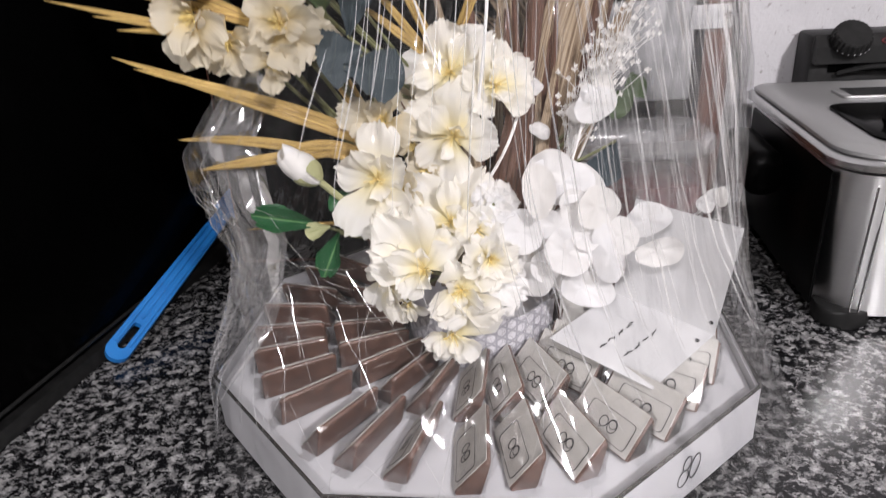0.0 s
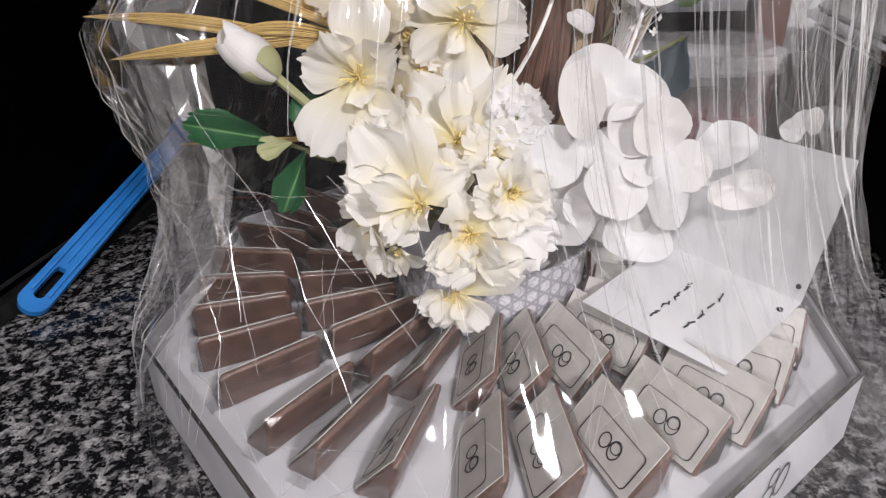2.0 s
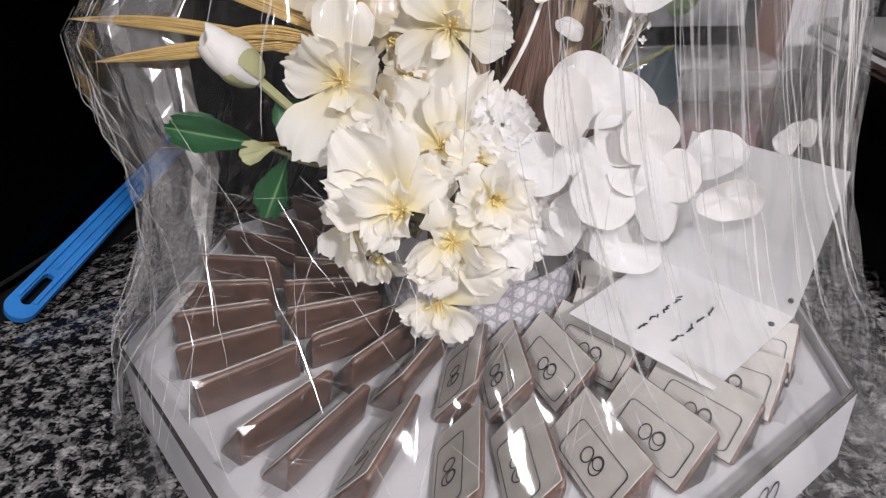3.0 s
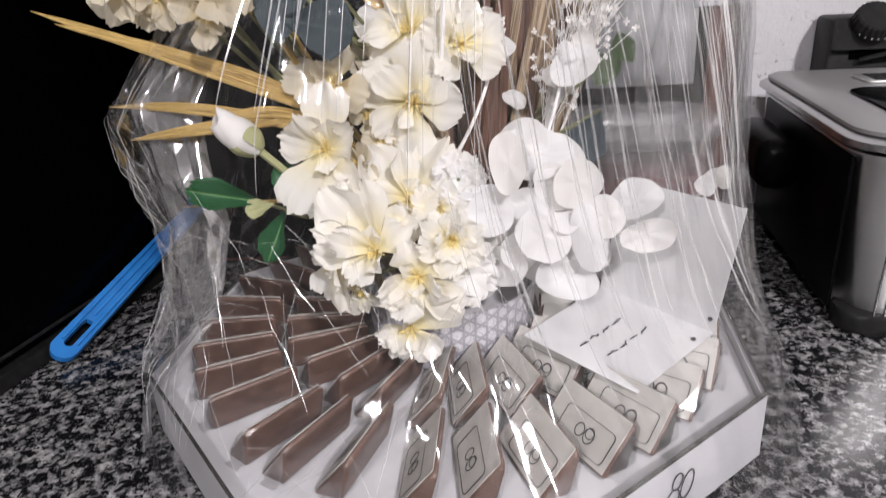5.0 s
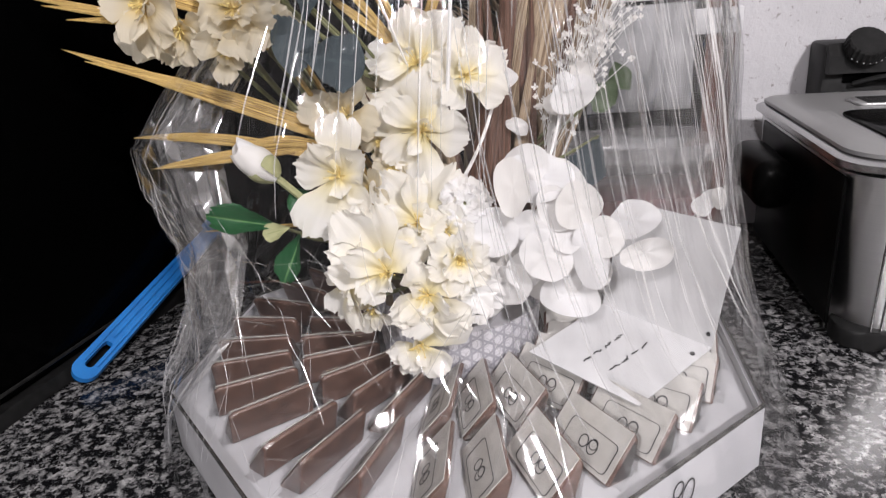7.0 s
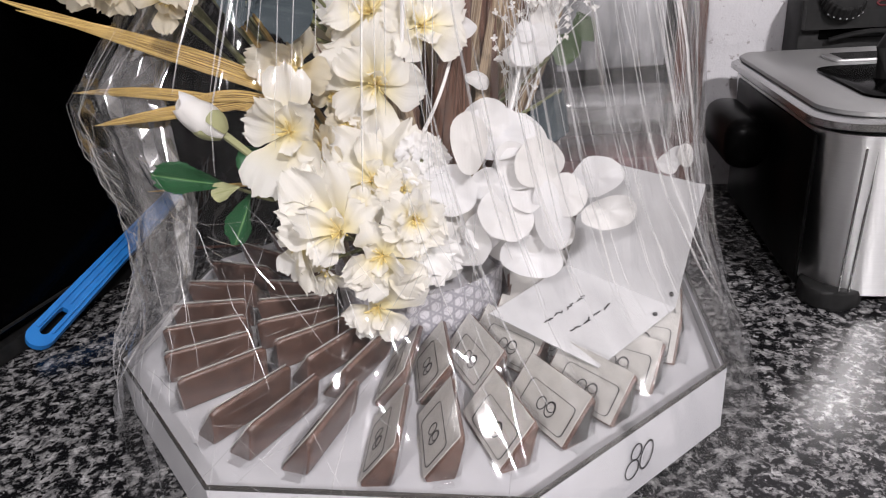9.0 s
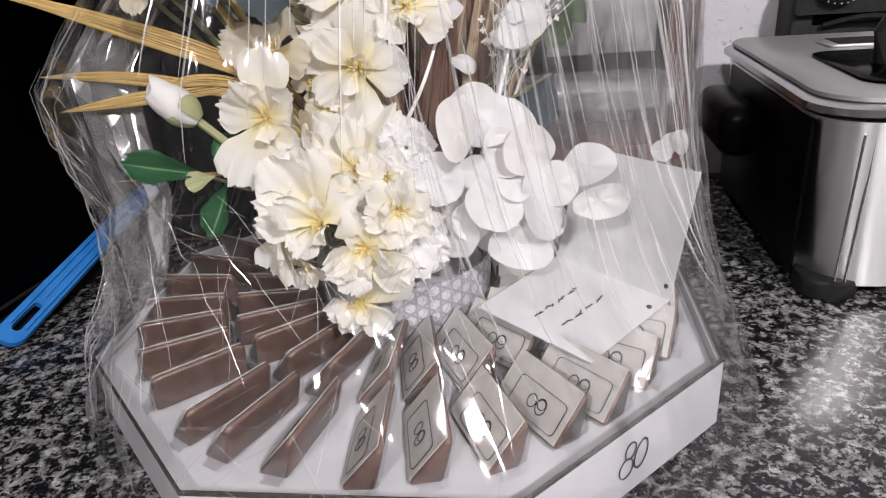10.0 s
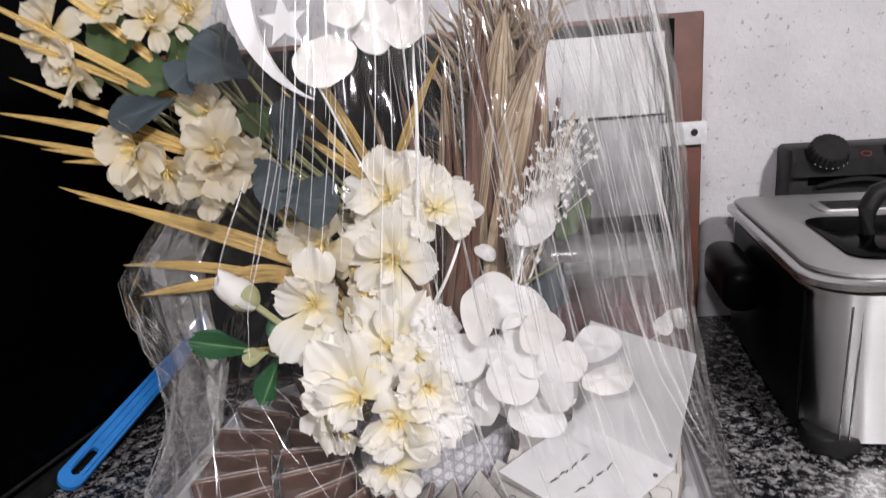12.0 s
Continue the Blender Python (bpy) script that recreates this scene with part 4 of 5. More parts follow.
def bud():
    o = thing("rose_bud", (-0.083, 0.532, 0.25), "white half-open silk rose bud with pale green sepals", "flower bud")
    c, tip = Vector((-0.064, 0.534, 0.230)), Vector((-0.098, 0.528, 0.264))
    base = facing(c, tip - c)
    for i in range(4):
        part("petal", made(bud_shell, base, 95 * i, 95 * i + 190, 0.039 - 0.002 * i, 0.0074 + 0.0005 * i, 0.25), PURE, o)
    for i in range(3):
        part("sepal", made(bud_shell, base, 120 * i + 15, 120 * i + 100, 0.026, 0.0098, -0.15), SEPAL, o, "pale green sepal")
    part("stem", made(tube, arc(c, HEART + Vector((-0.02, -0.02, 0.05)), (0, 0, -0.012)), 0.0028, 0.002, 7), SEPAL, o, "pale green stem")


bud()


def leaf(name, root, tip, width, up, material, label, category="leaf", seed=0, frill=0.02, cup=0.25, stem_to=None):
    root, tip = Vector(root), Vector(tip)
    y = (tip - root).normalized()
    z = Vector(up)
    z = (z - y * z.dot(y)).normalized()
    x = y.cross(z)
    m = Matrix.Translation(root) @ Matrix((x, y, z)).transposed().to_4x4()
    o = thing(name, root, label, category, "leaves of the bouquet")
    part("blade", made(petal, m, (tip - root).length, width, cup, -0.08, seed + 300, frill, 18, 12, 0.9, True), material, o)
    if stem_to:
        part("stalk", made(tube, arc(root, stem_to, (0, 0, -0.006)), 0.0013, 0.0013, 6), STEM, o)
    return o


G = "dark green silk rose leaf with a toothed edge"
leaf("rose_leaf", (-0.068, 0.535, 0.193), (-0.115, 0.530, 0.205), 0.022, (0.1, -1, 0.5), GREEN, G, seed=1, frill=0.045, stem_to=(-0.01, 0.55, 0.18))
leaf("rose_leaf", (-0.054, 0.535, 0.186), (-0.068, 0.525, 0.156), 0.021, (-0.2, -1, 0.3), GREEN, G, seed=2, frill=0.045, stem_to=(-0.01, 0.55, 0.18))
leaf("rose_leaf", (-0.040, 0.540, 0.192), (-0.055, 0.540, 0.216), 0.020, (0.2, -1, 0.2), GREEN, G, seed=3)
leaf("silk_leaf", (-0.060, 0.532, 0.193), (-0.078, 0.528, 0.190), 0.014, (0.1, -1, 0.5), SEPAL, "small yellow-green silk leaf", seed=4)
Q = "blue-grey rounded gum leaf in the bouquet"
D = "dull green silk leaf among the blossoms"
leaf("gum_leaf", (-0.104, 0.548, 0.385), (-0.149, 0.540, 0.375), 0.026, (0.1, -1, 0.25), BLUE_GREEN, Q, seed=10, frill=0, cup=0.1, stem_to=(0.03, 0.60, 0.27))
leaf("gum_leaf", (-0.047, 0.544, 0.397), (-0.078, 0.536, 0.420), 0.044, (0.1, -1, 0.25), BLUE_GREEN, Q, seed=11, frill=0, cup=0.1, stem_to=(0.03, 0.60, 0.27))
leaf("gum_leaf", (-0.082, 0.548, 0.410), (-0.101, 0.540, 0.396), 0.028, (0.1, -1, 0.25), BLUE_GREEN, Q, seed=12, frill=0, cup=0.1, stem_to=(0.03, 0.60, 0.27))
leaf("gum_leaf", (-0.031, 0.544, 0.334), (-0.019, 0.536, 0.376), 0.026, (0.1, -1, 0.25), BLUE_GREEN, Q, seed=13, frill=0, cup=0.1, stem_to=(0.03, 0.60, 0.27))
leaf("gum_leaf", (-0.023, 0.548, 0.324), (-0.052, 0.540, 0.318), 0.042, (0.1, -1, 0.25), BLUE_GREEN, Q, seed=14, frill=0, cup=0.1, stem_to=(0.03, 0.60, 0.27))
leaf("gum_leaf", (-0.037, 0.544, 0.313), (0.003, 0.536, 0.304), 0.038, (0.1, -1, 0.25), BLUE_GREEN, Q, seed=15, frill=0, cup=0.1, stem_to=(0.03, 0.60, 0.27))
leaf("gum_leaf", (-0.072, 0.548, 0.393), (-0.068, 0.540, 0.427), 0.030, (0.1, -1, 0.25), BLUE_GREEN, Q, seed=16, frill=0, cup=0.1, stem_to=(0.03, 0.60, 0.27))
leaf("gum_leaf", (0.168, 0.575, 0.238), (0.154, 0.567, 0.207), 0.030, (0.1, -1, 0.25), BLUE_GREEN, Q, seed=18, frill=0, cup=0.1, stem_to=(0.08, 0.60, 0.2))
leaf("silk_leaf", (-0.162, 0.562, 0.403), (-0.140, 0.554, 0.443), 0.036, (0.1, -1, 0.25), DULL_GREEN, D, seed=30, frill=0.02, cup=0.25, stem_to=(0.04, 0.60, 0.26))
leaf("silk_leaf", (-0.152, 0.562, 0.407), (-0.112, 0.554, 0.400), 0.034, (0.1, -1, 0.25), DULL_GREEN, D, seed=31, frill=0.02, cup=0.25, stem_to=(0.04, 0.60, 0.26))
leaf("silk_leaf", (-0.153, 0.562, 0.415), (-0.177, 0.554, 0.401), 0.026, (0.1, -1, 0.25), DULL_GREEN, D, seed=32, frill=0.02, cup=0.25, stem_to=(0.04, 0.60, 0.26))
leaf("silk_leaf", (-0.051, 0.562, 0.350), (-0.050, 0.554, 0.375), 0.030, (0.1, -1, 0.25), DULL_GREEN, D, seed=33, frill=0.02, cup=0.25, stem_to=(0.04, 0.60, 0.26))
leaf("silk_leaf", (-0.111, 0.562, 0.407), (-0.086, 0.554, 0.429), 0.030, (0.1, -1, 0.25), DULL_GREEN, D, seed=34, frill=0.02, cup=0.25, stem_to=(0.04, 0.60, 0.26))
leaf("silk_leaf", (0.161, 0.600, 0.270), (0.180, 0.592, 0.260), 0.026, (0.1, -1, 0.25), DULL_GREEN, D, seed=40, frill=0.02, cup=0.25, stem_to=(0.08, 0.60, 0.2))
leaf("silk_leaf", (0.177, 0.600, 0.271), (0.191, 0.592, 0.280), 0.022, (0.1, -1, 0.25), DULL_GREEN, D, seed=41, frill=0.02, cup=0.25, stem_to=(0.08, 0.60, 0.2))


def round_leaf(bm, m, w, h, seed):
    """A papery oval leaf, a little wavy and cupped."""
    uvl = bm.loops.layers.uv.verify()
    rng = random.Random(seed)
    ph, cup = rng.uniform(0, 6.28), rng.uniform(-0.22, 0.25)
    rings, n = 5, 26
    mid = bm.verts.new(m @ Vector((0, 0, 0)))
    rows = []
    for i in range(1, rings + 1):
        k = i / rings
        row = []
        for j in range(n):
            a = 2 * math.pi * j / n
            q = k * (1 + 0.045 * math.sin(2 * a + ph) + 0.035 * math.sin(3 * a + 2 * ph) + 0.015 * math.sin(7 * a + ph))
            row.append(bm.verts.new(m @ Vector((0.5 * w * q * math.cos(a), 0.5 * h * q * math.sin(a), w * (cup * k * k + 0.05 * k * k * math.sin(2 * a + ph) + 0.03 * k * math.sin(5 * a + 2 * ph))))))
        rows.append(row)
    for j in range(n):
        fs = [bm.faces.new((mid, rows[0][j], rows[0][(j + 1) % n]))]
        for p, q in zip(rows, rows[1:]):
            fs.append(bm.faces.new((p[j], q[j], q[(j + 1) % n], p[(j + 1) % n])))
        for f in fs:
            for loop in f.loops:
                c = loop.vert.co
                loop[uvl].uv = (c.x * 30, c.z * 30)
    return bm


def white_branch(stem, leaves, seed, label="white painted branch with round papery leaves", size=1.23):
    o = thing("white_branch", stem[0], label, "branch", "white branches of the bouquet")
    part("twig", made(tube, stem, 0.0016, 0.001, 6), WHITE_STEM, o, "thin white twig")
    rng = random.Random(seed)
    for i, (c, w, h, a) in enumerate(leaves):
        m = facing(c, (rng.uniform(-0.4, 0.4), -1, rng.uniform(-0.1, 0.6))) @ pose(0, 0, 0, 0, 0, a)
        part("leaf", made(round_leaf, m, w * size, h * size, seed * 17 + i), PURE, o)
    return o


white_branch(arc((0.085, 0.575, 0.140), (0.118, 0.540, 0.179), (0.004, -0.01, 0)), [((0.103, 0.527, 0.216), 0.021, 0.034, 5), ((0.147, 0.533, 0.199), 0.027, 0.029, 0), ((0.133, 0.539, 0.196), 0.023, 0.027, 20), ((0.089, 0.527, 0.183), 0.029, 0.027, 40), ((0.082, 0.533, 0.195), 0.010, 0.024, 30)], 1)
white_branch(arc((0.090, 0.570, 0.130), (0.200, 0.530, 0.171), (0.004, -0.01, 0)), [((0.124, 0.525, 0.165), 0.031, 0.032, 30), ((0.097, 0.531, 0.143), 0.033, 0.026, 20), ((0.139, 0.537, 0.127), 0.037, 0.025, -15), ((0.157, 0.525, 0.161), 0.022, 0.040, 10), ((0.167, 0.531, 0.175), 0.023, 0.024, 0), ((0.188, 0.537, 0.184), 0.029, 0.025, 10), ((0.194, 0.525, 0.164), 0.030, 0.019, 15), ((0.116, 0.531, 0.186), 0.023, 0.021, 0), ((0.150, 0.537, 0.142), 0.024, 0.024, 40)], 2)
white_branch(arc((0.100, 0.580, 0.140), (0.144, 0.560, 0.283), (0.004, -0.01, 0)), [((0.147, 0.554, 0.273), 0.026, 0.021, 30), ((0.136, 0.560, 0.267), 0.015, 0.013, 0), ((0.154, 0.566, 0.285), 0.013, 0.015, 20), ((0.142, 0.554, 0.282), 0.011, 0.012, 60)], 3)
white_branch(arc((0.060, 0.580, 0.200), (0.097, 0.585, 0.283), (0.004, -0.01, 0)), [((0.094, 0.578, 0.284), 0.025, 0.015, -5), ((0.110, 0.584, 0.248), 0.016, 0.010, -35)], 5)
white_branch(arc((0.060, 0.560, 0.280), (0.070, 0.540, 0.452), (0.004, -0.01, 0)), [((0.016, 0.509, 0.402), 0.042, 0.035, 15), ((0.049, 0.515, 0.422), 0.032, 0.035, 10), ((0.072, 0.521, 0.422), 0.035, 0.036, -10), ((0.033, 0.509, 0.435), 0.028, 0.028, 0)], 6, size=0.98)
white_branch(arc((0.088, 0.570, 0.130), (0.131, 0.540, 0.174), (0.004, -0.01, 0)), [((0.122, 0.548, 0.216), 0.042, 0.030, 0), ((0.112, 0.552, 0.222), 0.030, 0.030, 30), ((0.136, 0.550, 0.210), 0.034, 0.030, -20), ((0.110, 0.534, 0.154), 0.028, 0.025, 30), ((0.109, 0.540, 0.171), 0.023, 0.024, 10), ((0.129, 0.546, 0.178), 0.026, 0.024, -20), ((0.076, 0.534, 0.143), 0.026, 0.022, 10), ((0.091, 0.540, 0.159), 0.024, 0.023, 30), ((0.122, 0.546, 0.135), 0.030, 0.025, -10), ((0.140, 0.534, 0.177), 0.020, 0.023, 0), ((0.078, 0.540, 0.120), 0.023, 0.018, 10), ((0.164, 0.546, 0.146), 0.016, 0.024, 20)], 8)
white_branch(arc((0.235, 0.615, 0.14), (0.257, 0.595, 0.176)), [((0.256, 0.592, 0.178), 0.012, 0.016, -30), ((0.263, 0.590, 0.180), 0.010, 0.016, 10), ((0.250, 0.592, 0.174), 0.012, 0.014, 60)], 7, "white silk sprig behind the card")


def crescent():
    """White crescent with a small star, hung in the bouquet."""
    o = thing("crescent_ornament", (-0.01, 0.50, 0.42), "white flat crescent moon ornament with a star", "ornament")
    c = Vector((0.037, 0.496, 0.449))
    bm = bmesh.new()
    n, th = 28, 0.0025
    out, inn = [], []
    for i in range(n + 1):
        a = radians(96 + 152 * i / n)
        out.append((0.074 * math.cos(a), 0.074 * math.sin(a)))
        w = 0.016 * math.sin(math.pi * i / n) + 0.0004
        inn.append((0.074 * math.cos(a) + w * math.cos(radians(172) + math.pi), 0.074 * math.sin(a) + w * math.sin(radians(172) + math.pi)))
    vs = [[bm.verts.new(c + Vector((x, s * th, z))) for x, z in ol] for ol in (out, inn) for s in (-1, 1)]
    for i in range(n):
        for p, q in ((0, 1), (1, 3), (3, 2), (2, 0)):
            bm.faces.new((vs[p][i], vs[p][i + 1], vs[q][i + 1], vs[q][i]))
    bm.faces.new([vs[k][0] for k in (0, 1, 3, 2)][::-1]), bm.faces.new([vs[k][n] for k in (0, 1, 3, 2)])
    part("crescent", bm, WHITE_PLASTIC, o)
    bm = bmesh.new()
    pts = [(0.016 * (1 if k % 2 == 0 else 0.42) * math.cos(radians(36 * k + 20)), 0.016 * (1 if k % 2 == 0 else 0.42) * math.sin(radians(36 * k + 20))) for k in range(10)]
    lo = [bm.verts.new((-0.003 + x, 0.4945, 0.428 + z)) for x, z in pts]
    hi = [bm.verts.new((-0.003 + x, 0.4975, 0.428 + z)) for x, z in pts]
    bm.faces.new(lo), bm.faces.new(hi[::-1])
    for i in range(10):
        bm.faces.new((lo[(i + 1) % 10], lo[i], hi[i], hi[(i + 1) % 10]))
    part("star", bm, WHITE_PLASTIC, o)
    part("rod", made(tube, arc((0.012, 0.502, 0.388), (0.04, 0.60, 0.26)), 0.0008), WHITE_STEM, o)


crescent()


def blade(bm, root, tip, width, sag, up=(0, -1, 0.3), n=14):
    """A long folded blade, widest in its middle, pointed at both ends."""
    uvl = bm.loops.layers.uv.verify()
    root, tip = Vector(root), Vector(tip)
    d = (tip - root).normalized()
    z = Vector(up)
    z = (z - d * z.dot(d)).normalized()
    x = d.cross(z)
    rows = []
    for i in range(n + 1):
        v = i / n
        w = width * 0.5 * max(0.03, math.sin(math.pi * min(1, 0.18 + 0.82 * v)) ** 0.75)
        c = root.lerp(tip, v) + Vector((0, 0, sag)) * math.sin(math.pi * v * 0.9)
        rows.append([(bm.verts.new(c + x * w * k + z * (abs(k) * -0.35 * w + (0.0006 if s else 0))), (k * 0.5 + 0.5, v)) for s in (1,) for k in (-1, -0.5, 0, 0.5, 1)])
    for a, b in zip(rows, rows[1:]):
        for k in range(4):
            q = (a[k], a[k + 1], b[k + 1], b[k])
            f = bm.faces.new([p[0] for p in q])
            for loop, p in zip(f.loops, q):
                loop[uvl].uv = p[1]
    return bm


def frond(name, root, tips, width, material, label, sag=0.004, cat="palm leaf"):
    o = thing(name, root, label, cat, "dried leaves of the bouquet")
    rng = random.Random(len(tips) * 7 + int(abs(root[0]) * 1000))
    for t in tips:
        off = Vector((rng.uniform(-0.004, 0.004), rng.uniform(-0.002, 0.002), rng.uniform(-0.006, 0.006)))
        part("blade", made(blade, Vector(root) + off, t, width * rng.uniform(0.7, 1.0), sag * rng.uniform(0.3, 1.6)), material, o)
    part("stalk", made(tube, arc(root, HEART.lerp(Vector(root), 0.2)), 0.002, 0.0025, 6), material, o)


GL = "gold-coloured dried palm leaf with long narrow blades"
frond("palm_leaf", (-0.030, 0.56, 0.256), [(-0.212, 0.556, 0.326), (-0.197, 0.555, 0.316), (-0.16, 0.56, 0.30)], 0.0095, GOLD, GL)
frond("palm_leaf", (-0.036, 0.555, 0.246), [(-0.180, 0.566, 0.257), (-0.163, 0.552, 0.237), (-0.10, 0.555, 0.245)], 0.010, GOLD, GL)
frond("palm_leaf", (-0.06, 0.56, 0.322), [(-0.246, 0.552, 0.384), (-0.249, 0.552, 0.369), (-0.216, 0.552, 0.356), (-0.230, 0.556, 0.409), (-0.20, 0.55, 0.345)], 0.0085, GOLD, GL)
frond("palm_leaf", (-0.07, 0.57, 0.36), [(-0.245, 0.535, 0.45), (-0.235, 0.53, 0.47), (-0.20, 0.535, 0.49), (-0.16, 0.55, 0.5)], 0.0085, GOLD, GL)
frond("palm_leaf", (0.035, 0.585, 0.295), [(-0.03, 0.575, 0.355), (-0.035, 0.575, 0.385), (-0.02, 0.575, 0.415), (0.085, 0.585, 0.40)], 0.008, GOLD, GL)
frond("palm_leaf", (-0.02, 0.55, 0.184), [(-0.128, 0.535, 0.192)], 0.004, GOLD, "single thin gold palm blade", 0.0)


def grasses():
    """Beige pampas and brown sticks at the back of the bouquet."""
    rng = random.Random(11)
    for k in range(7):
        root = Vector((rng.uniform(0.05, 0.10), rng.uniform(0.60, 0.63), 0.12))
        top = Vector((root.x + rng.uniform(0.02, 0.11), rng.uniform(0.61, 0.66), rng.uniform(0.40, 0.50)))
        o = thing("dried_grass", root, "beige dried pampas grass plume at the back of the bouquet", "dried grass", "dried grasses of the bouquet")
        pts = arc(root, top, (0.01, 0, 0))
        part("stalk", made(tube, pts, 0.002, 0.001, 6), BEIGE, o)
        bm = bmesh.new()
        for i in range(90):
            v = rng.uniform(0.42, 1.0)
            c = root.lerp(top, v)
            tip = c + Vector((rng.uniform(-0.035, 0.035), rng.uniform(-0.025, 0.02), rng.uniform(0.01, 0.06)))
            blade(bm, c, tip, rng.uniform(0.0015, 0.004), rng.uniform(-0.004, 0.004), (rng.uniform(-1, 1), -1, 0), 5)
        tagged(part("plume", bm, BEIGE, o), kind="stuff")
    for a, b, r in (((0.085, 0.605, 0.10), (0.120, 0.615, 0.47), 0.0045), ((0.095, 0.61, 0.10), (0.150, 0.62, 0.42), 0.004), ((0.10, 0.60, 0.10), (0.105, 0.60, 0.36), 0.003), ((0.07, 0.61, 0.10), (0.135, 0.62, 0.36), 0.003),
                    ((0.09, 0.60, 0.12), (0.085, 0.60, 0.34), 0.0035), ((0.11, 0.61, 0.10), (0.175, 0.63, 0.36), 0.003), ((0.05, 0.60, 0.10), (0.02, 0.60, 0.30), 0.004), ((0.06, 0.60, 0.10), (0.045, 0.60, 0.33), 0.004)):
        o = thing("brown_stick", a, "dark brown dried stick in the bouquet", "stick", "brown sticks of the bouquet")
        part("stick", made(tube, arc(a, b, (rng.uniform(-0.01, 0.01), 0, 0)), r, r * 0.7, 7), BARK, o)
    for k in range(16):
        a = Vector((rng.uniform(0.06, 0.12), rng.uniform(0.585, 0.61), 0.13))
        b = Vector((a.x + rng.uniform(-0.05, 0.06), a.y + 0.01, rng.uniform(0.30, 0.42)))
        o = thing("dried_leaf", a, "narrow dried brown leaf standing in the bouquet", "dried leaf", "brown dried leaves of the bouquet")
        part("blade", made(blade, a, b, rng.uniform(0.007, 0.014), 0.0, (rng.uniform(-0.5, 0.5), -1, 0)), (BARK, BEIGE, BARK)[k % 3], o)
    for a, b, w in (((0.115, 0.60, 0.20), (0.160, 0.600, 0.40), 0.052), ((0.105, 0.605, 0.22), (0.135, 0.605, 0.43), 0.042), ((0.13, 0.605, 0.20), (0.185, 0.61, 0.35), 0.026), ((0.10, 0.60, 0.24), (0.125, 0.602, 0.36), 0.022)):
        o = thing("dried_leaf", a, "broad crinkled tan dried leaf in the bouquet", "dried leaf", "tan dried leaves of the bouquet")
        part("blade", made(blade, a, b, w, 0.0, (0.2, -1, 0)), BEIGE, o)
    for k in range(22):
        a = Vector((rng.uniform(-0.02, 0.09), rng.uniform(0.572, 0.60), rng.uniform(0.10, 0.17)))
        b = Vector((a.x + rng.uniform(-0.05, 0.04), a.y - 0.01, rng.uniform(0.19, 0.30)))
        o = thing("dried_leaf", a, "tan dried leaf between the blossoms", "dried leaf", "tan dried leaves of the bouquet")
        part("blade", made(blade, a, b, rng.uniform(0.006, 0.012), 0.0, (rng.uniform(-0.5, 0.5), -1, 0)), (TAN, BARK)[k % 2], o)


grasses()


def gypsophila(root, top, seed, spread=0.03, count=60):
    o = thing("baby_breath_sprig", root, "airy white sprig of tiny baby's breath flowers", "flower", "white sprigs of the bouquet")
    rng = random.Random(seed)
    root, top = Vector(root), Vector(top)
    part("stalk", made(tube, arc(root, top, (0.005, 0, 0)), 0.0010, 0.0007, 5), WHITE_STEM, o)
    bm, tw = bmesh.new(), bmesh.new()
    for i in range(count):
        c = root.lerp(top, rng.uniform(0.5, 0.95))
        p = top + Vector((rng.gauss(0, spread * 0.55), rng.gauss(0, spread * 0.4), rng.gauss(0, spread * 0.6)))
        tube(tw, [c, c.lerp(p, 0.6) + Vector((0, 0, 0.002)), p], 0.00025, 0.0002, 4)
        m = facing(p, (rng.uniform(-1, 1), -1, rng.uniform(-0.3, 1)))
        for k in range(4):
            petal(bm, m @ pose(0, 0, 0, 0, 0, 90 * k) @ pose(0, 0, 0, 20, 0, 0), rng.uniform(0.0018, 0.0030), 0.0024, 0.2, 0, i * 5 + k, 0.02, 2, 2, 0.3)
    tagged(part("florets", bm, PURE, o), kind="stuff")
    tagged(part("twigs", tw, WHITE_STEM, o), kind="stuff")


gypsophila((0.10, 0.60, 0.16), (0.158, 0.585, 0.296), 1, 0.022, 80)
gypsophila((0.12, 0.60, 0.16), (0.139, 0.580, 0.262), 2, 0.014, 60)
gypsophila((0.12, 0.61, 0.16), (0.176, 0.592, 0.325), 3, 0.022, 50)


# ---- the wrapping film ----
def film_radius(a, z):
    """Distance of the film from the tray's axis at angle a and height z."""
    prof = ((0.0, 0.256), (0.03, 0.251), (0.07, 0.244), (0.13, 0.224), (0.20, 0.208), (0.28, 0.193), (0.36, 0.174), (0.44, 0.155), (0.52, 0.14), (0.58, 0.09), (0.62, 0.045), (0.66, 0.06), (0.70, 0.09))
    for (z0, r0), (z1, r1) in zip(prof, prof[1:]):
        if z <= z1:
            k = (z - z0) / (z1 - z0)
            r = r0 + (r1 - r0) * k
            break
    else:
        r = prof[-1][1]
    # the eight corners of the tray show through low down
    c = math.cos(radians(22.5)) / math.cos(((a - radians(TURN_TRAY) + radians(22.5)) % radians(45)) - radians(22.5))
    low = max(0.0, 1 - z / 0.30)
    front = max(0.0, math.cos(a - radians(268))) ** 1.5
    k = min(1.0, max(0.0, (z - 0.06) / 0.10))
    r -= 0.034 * front * k * k * (3 - 2 * k)
    # drawn out over the palm tips at the side, drawn in below them
    side = max(0.0, math.cos(a - radians(190))) ** 4
    r += side * (0.036 * max(0.0, 1 - abs(z - 0.258) / 0.085) + 0.010 * min(1.0, z / 0.3) - 0.010)
    return r * (1 + (c - 0.96) * 0.9 * low)


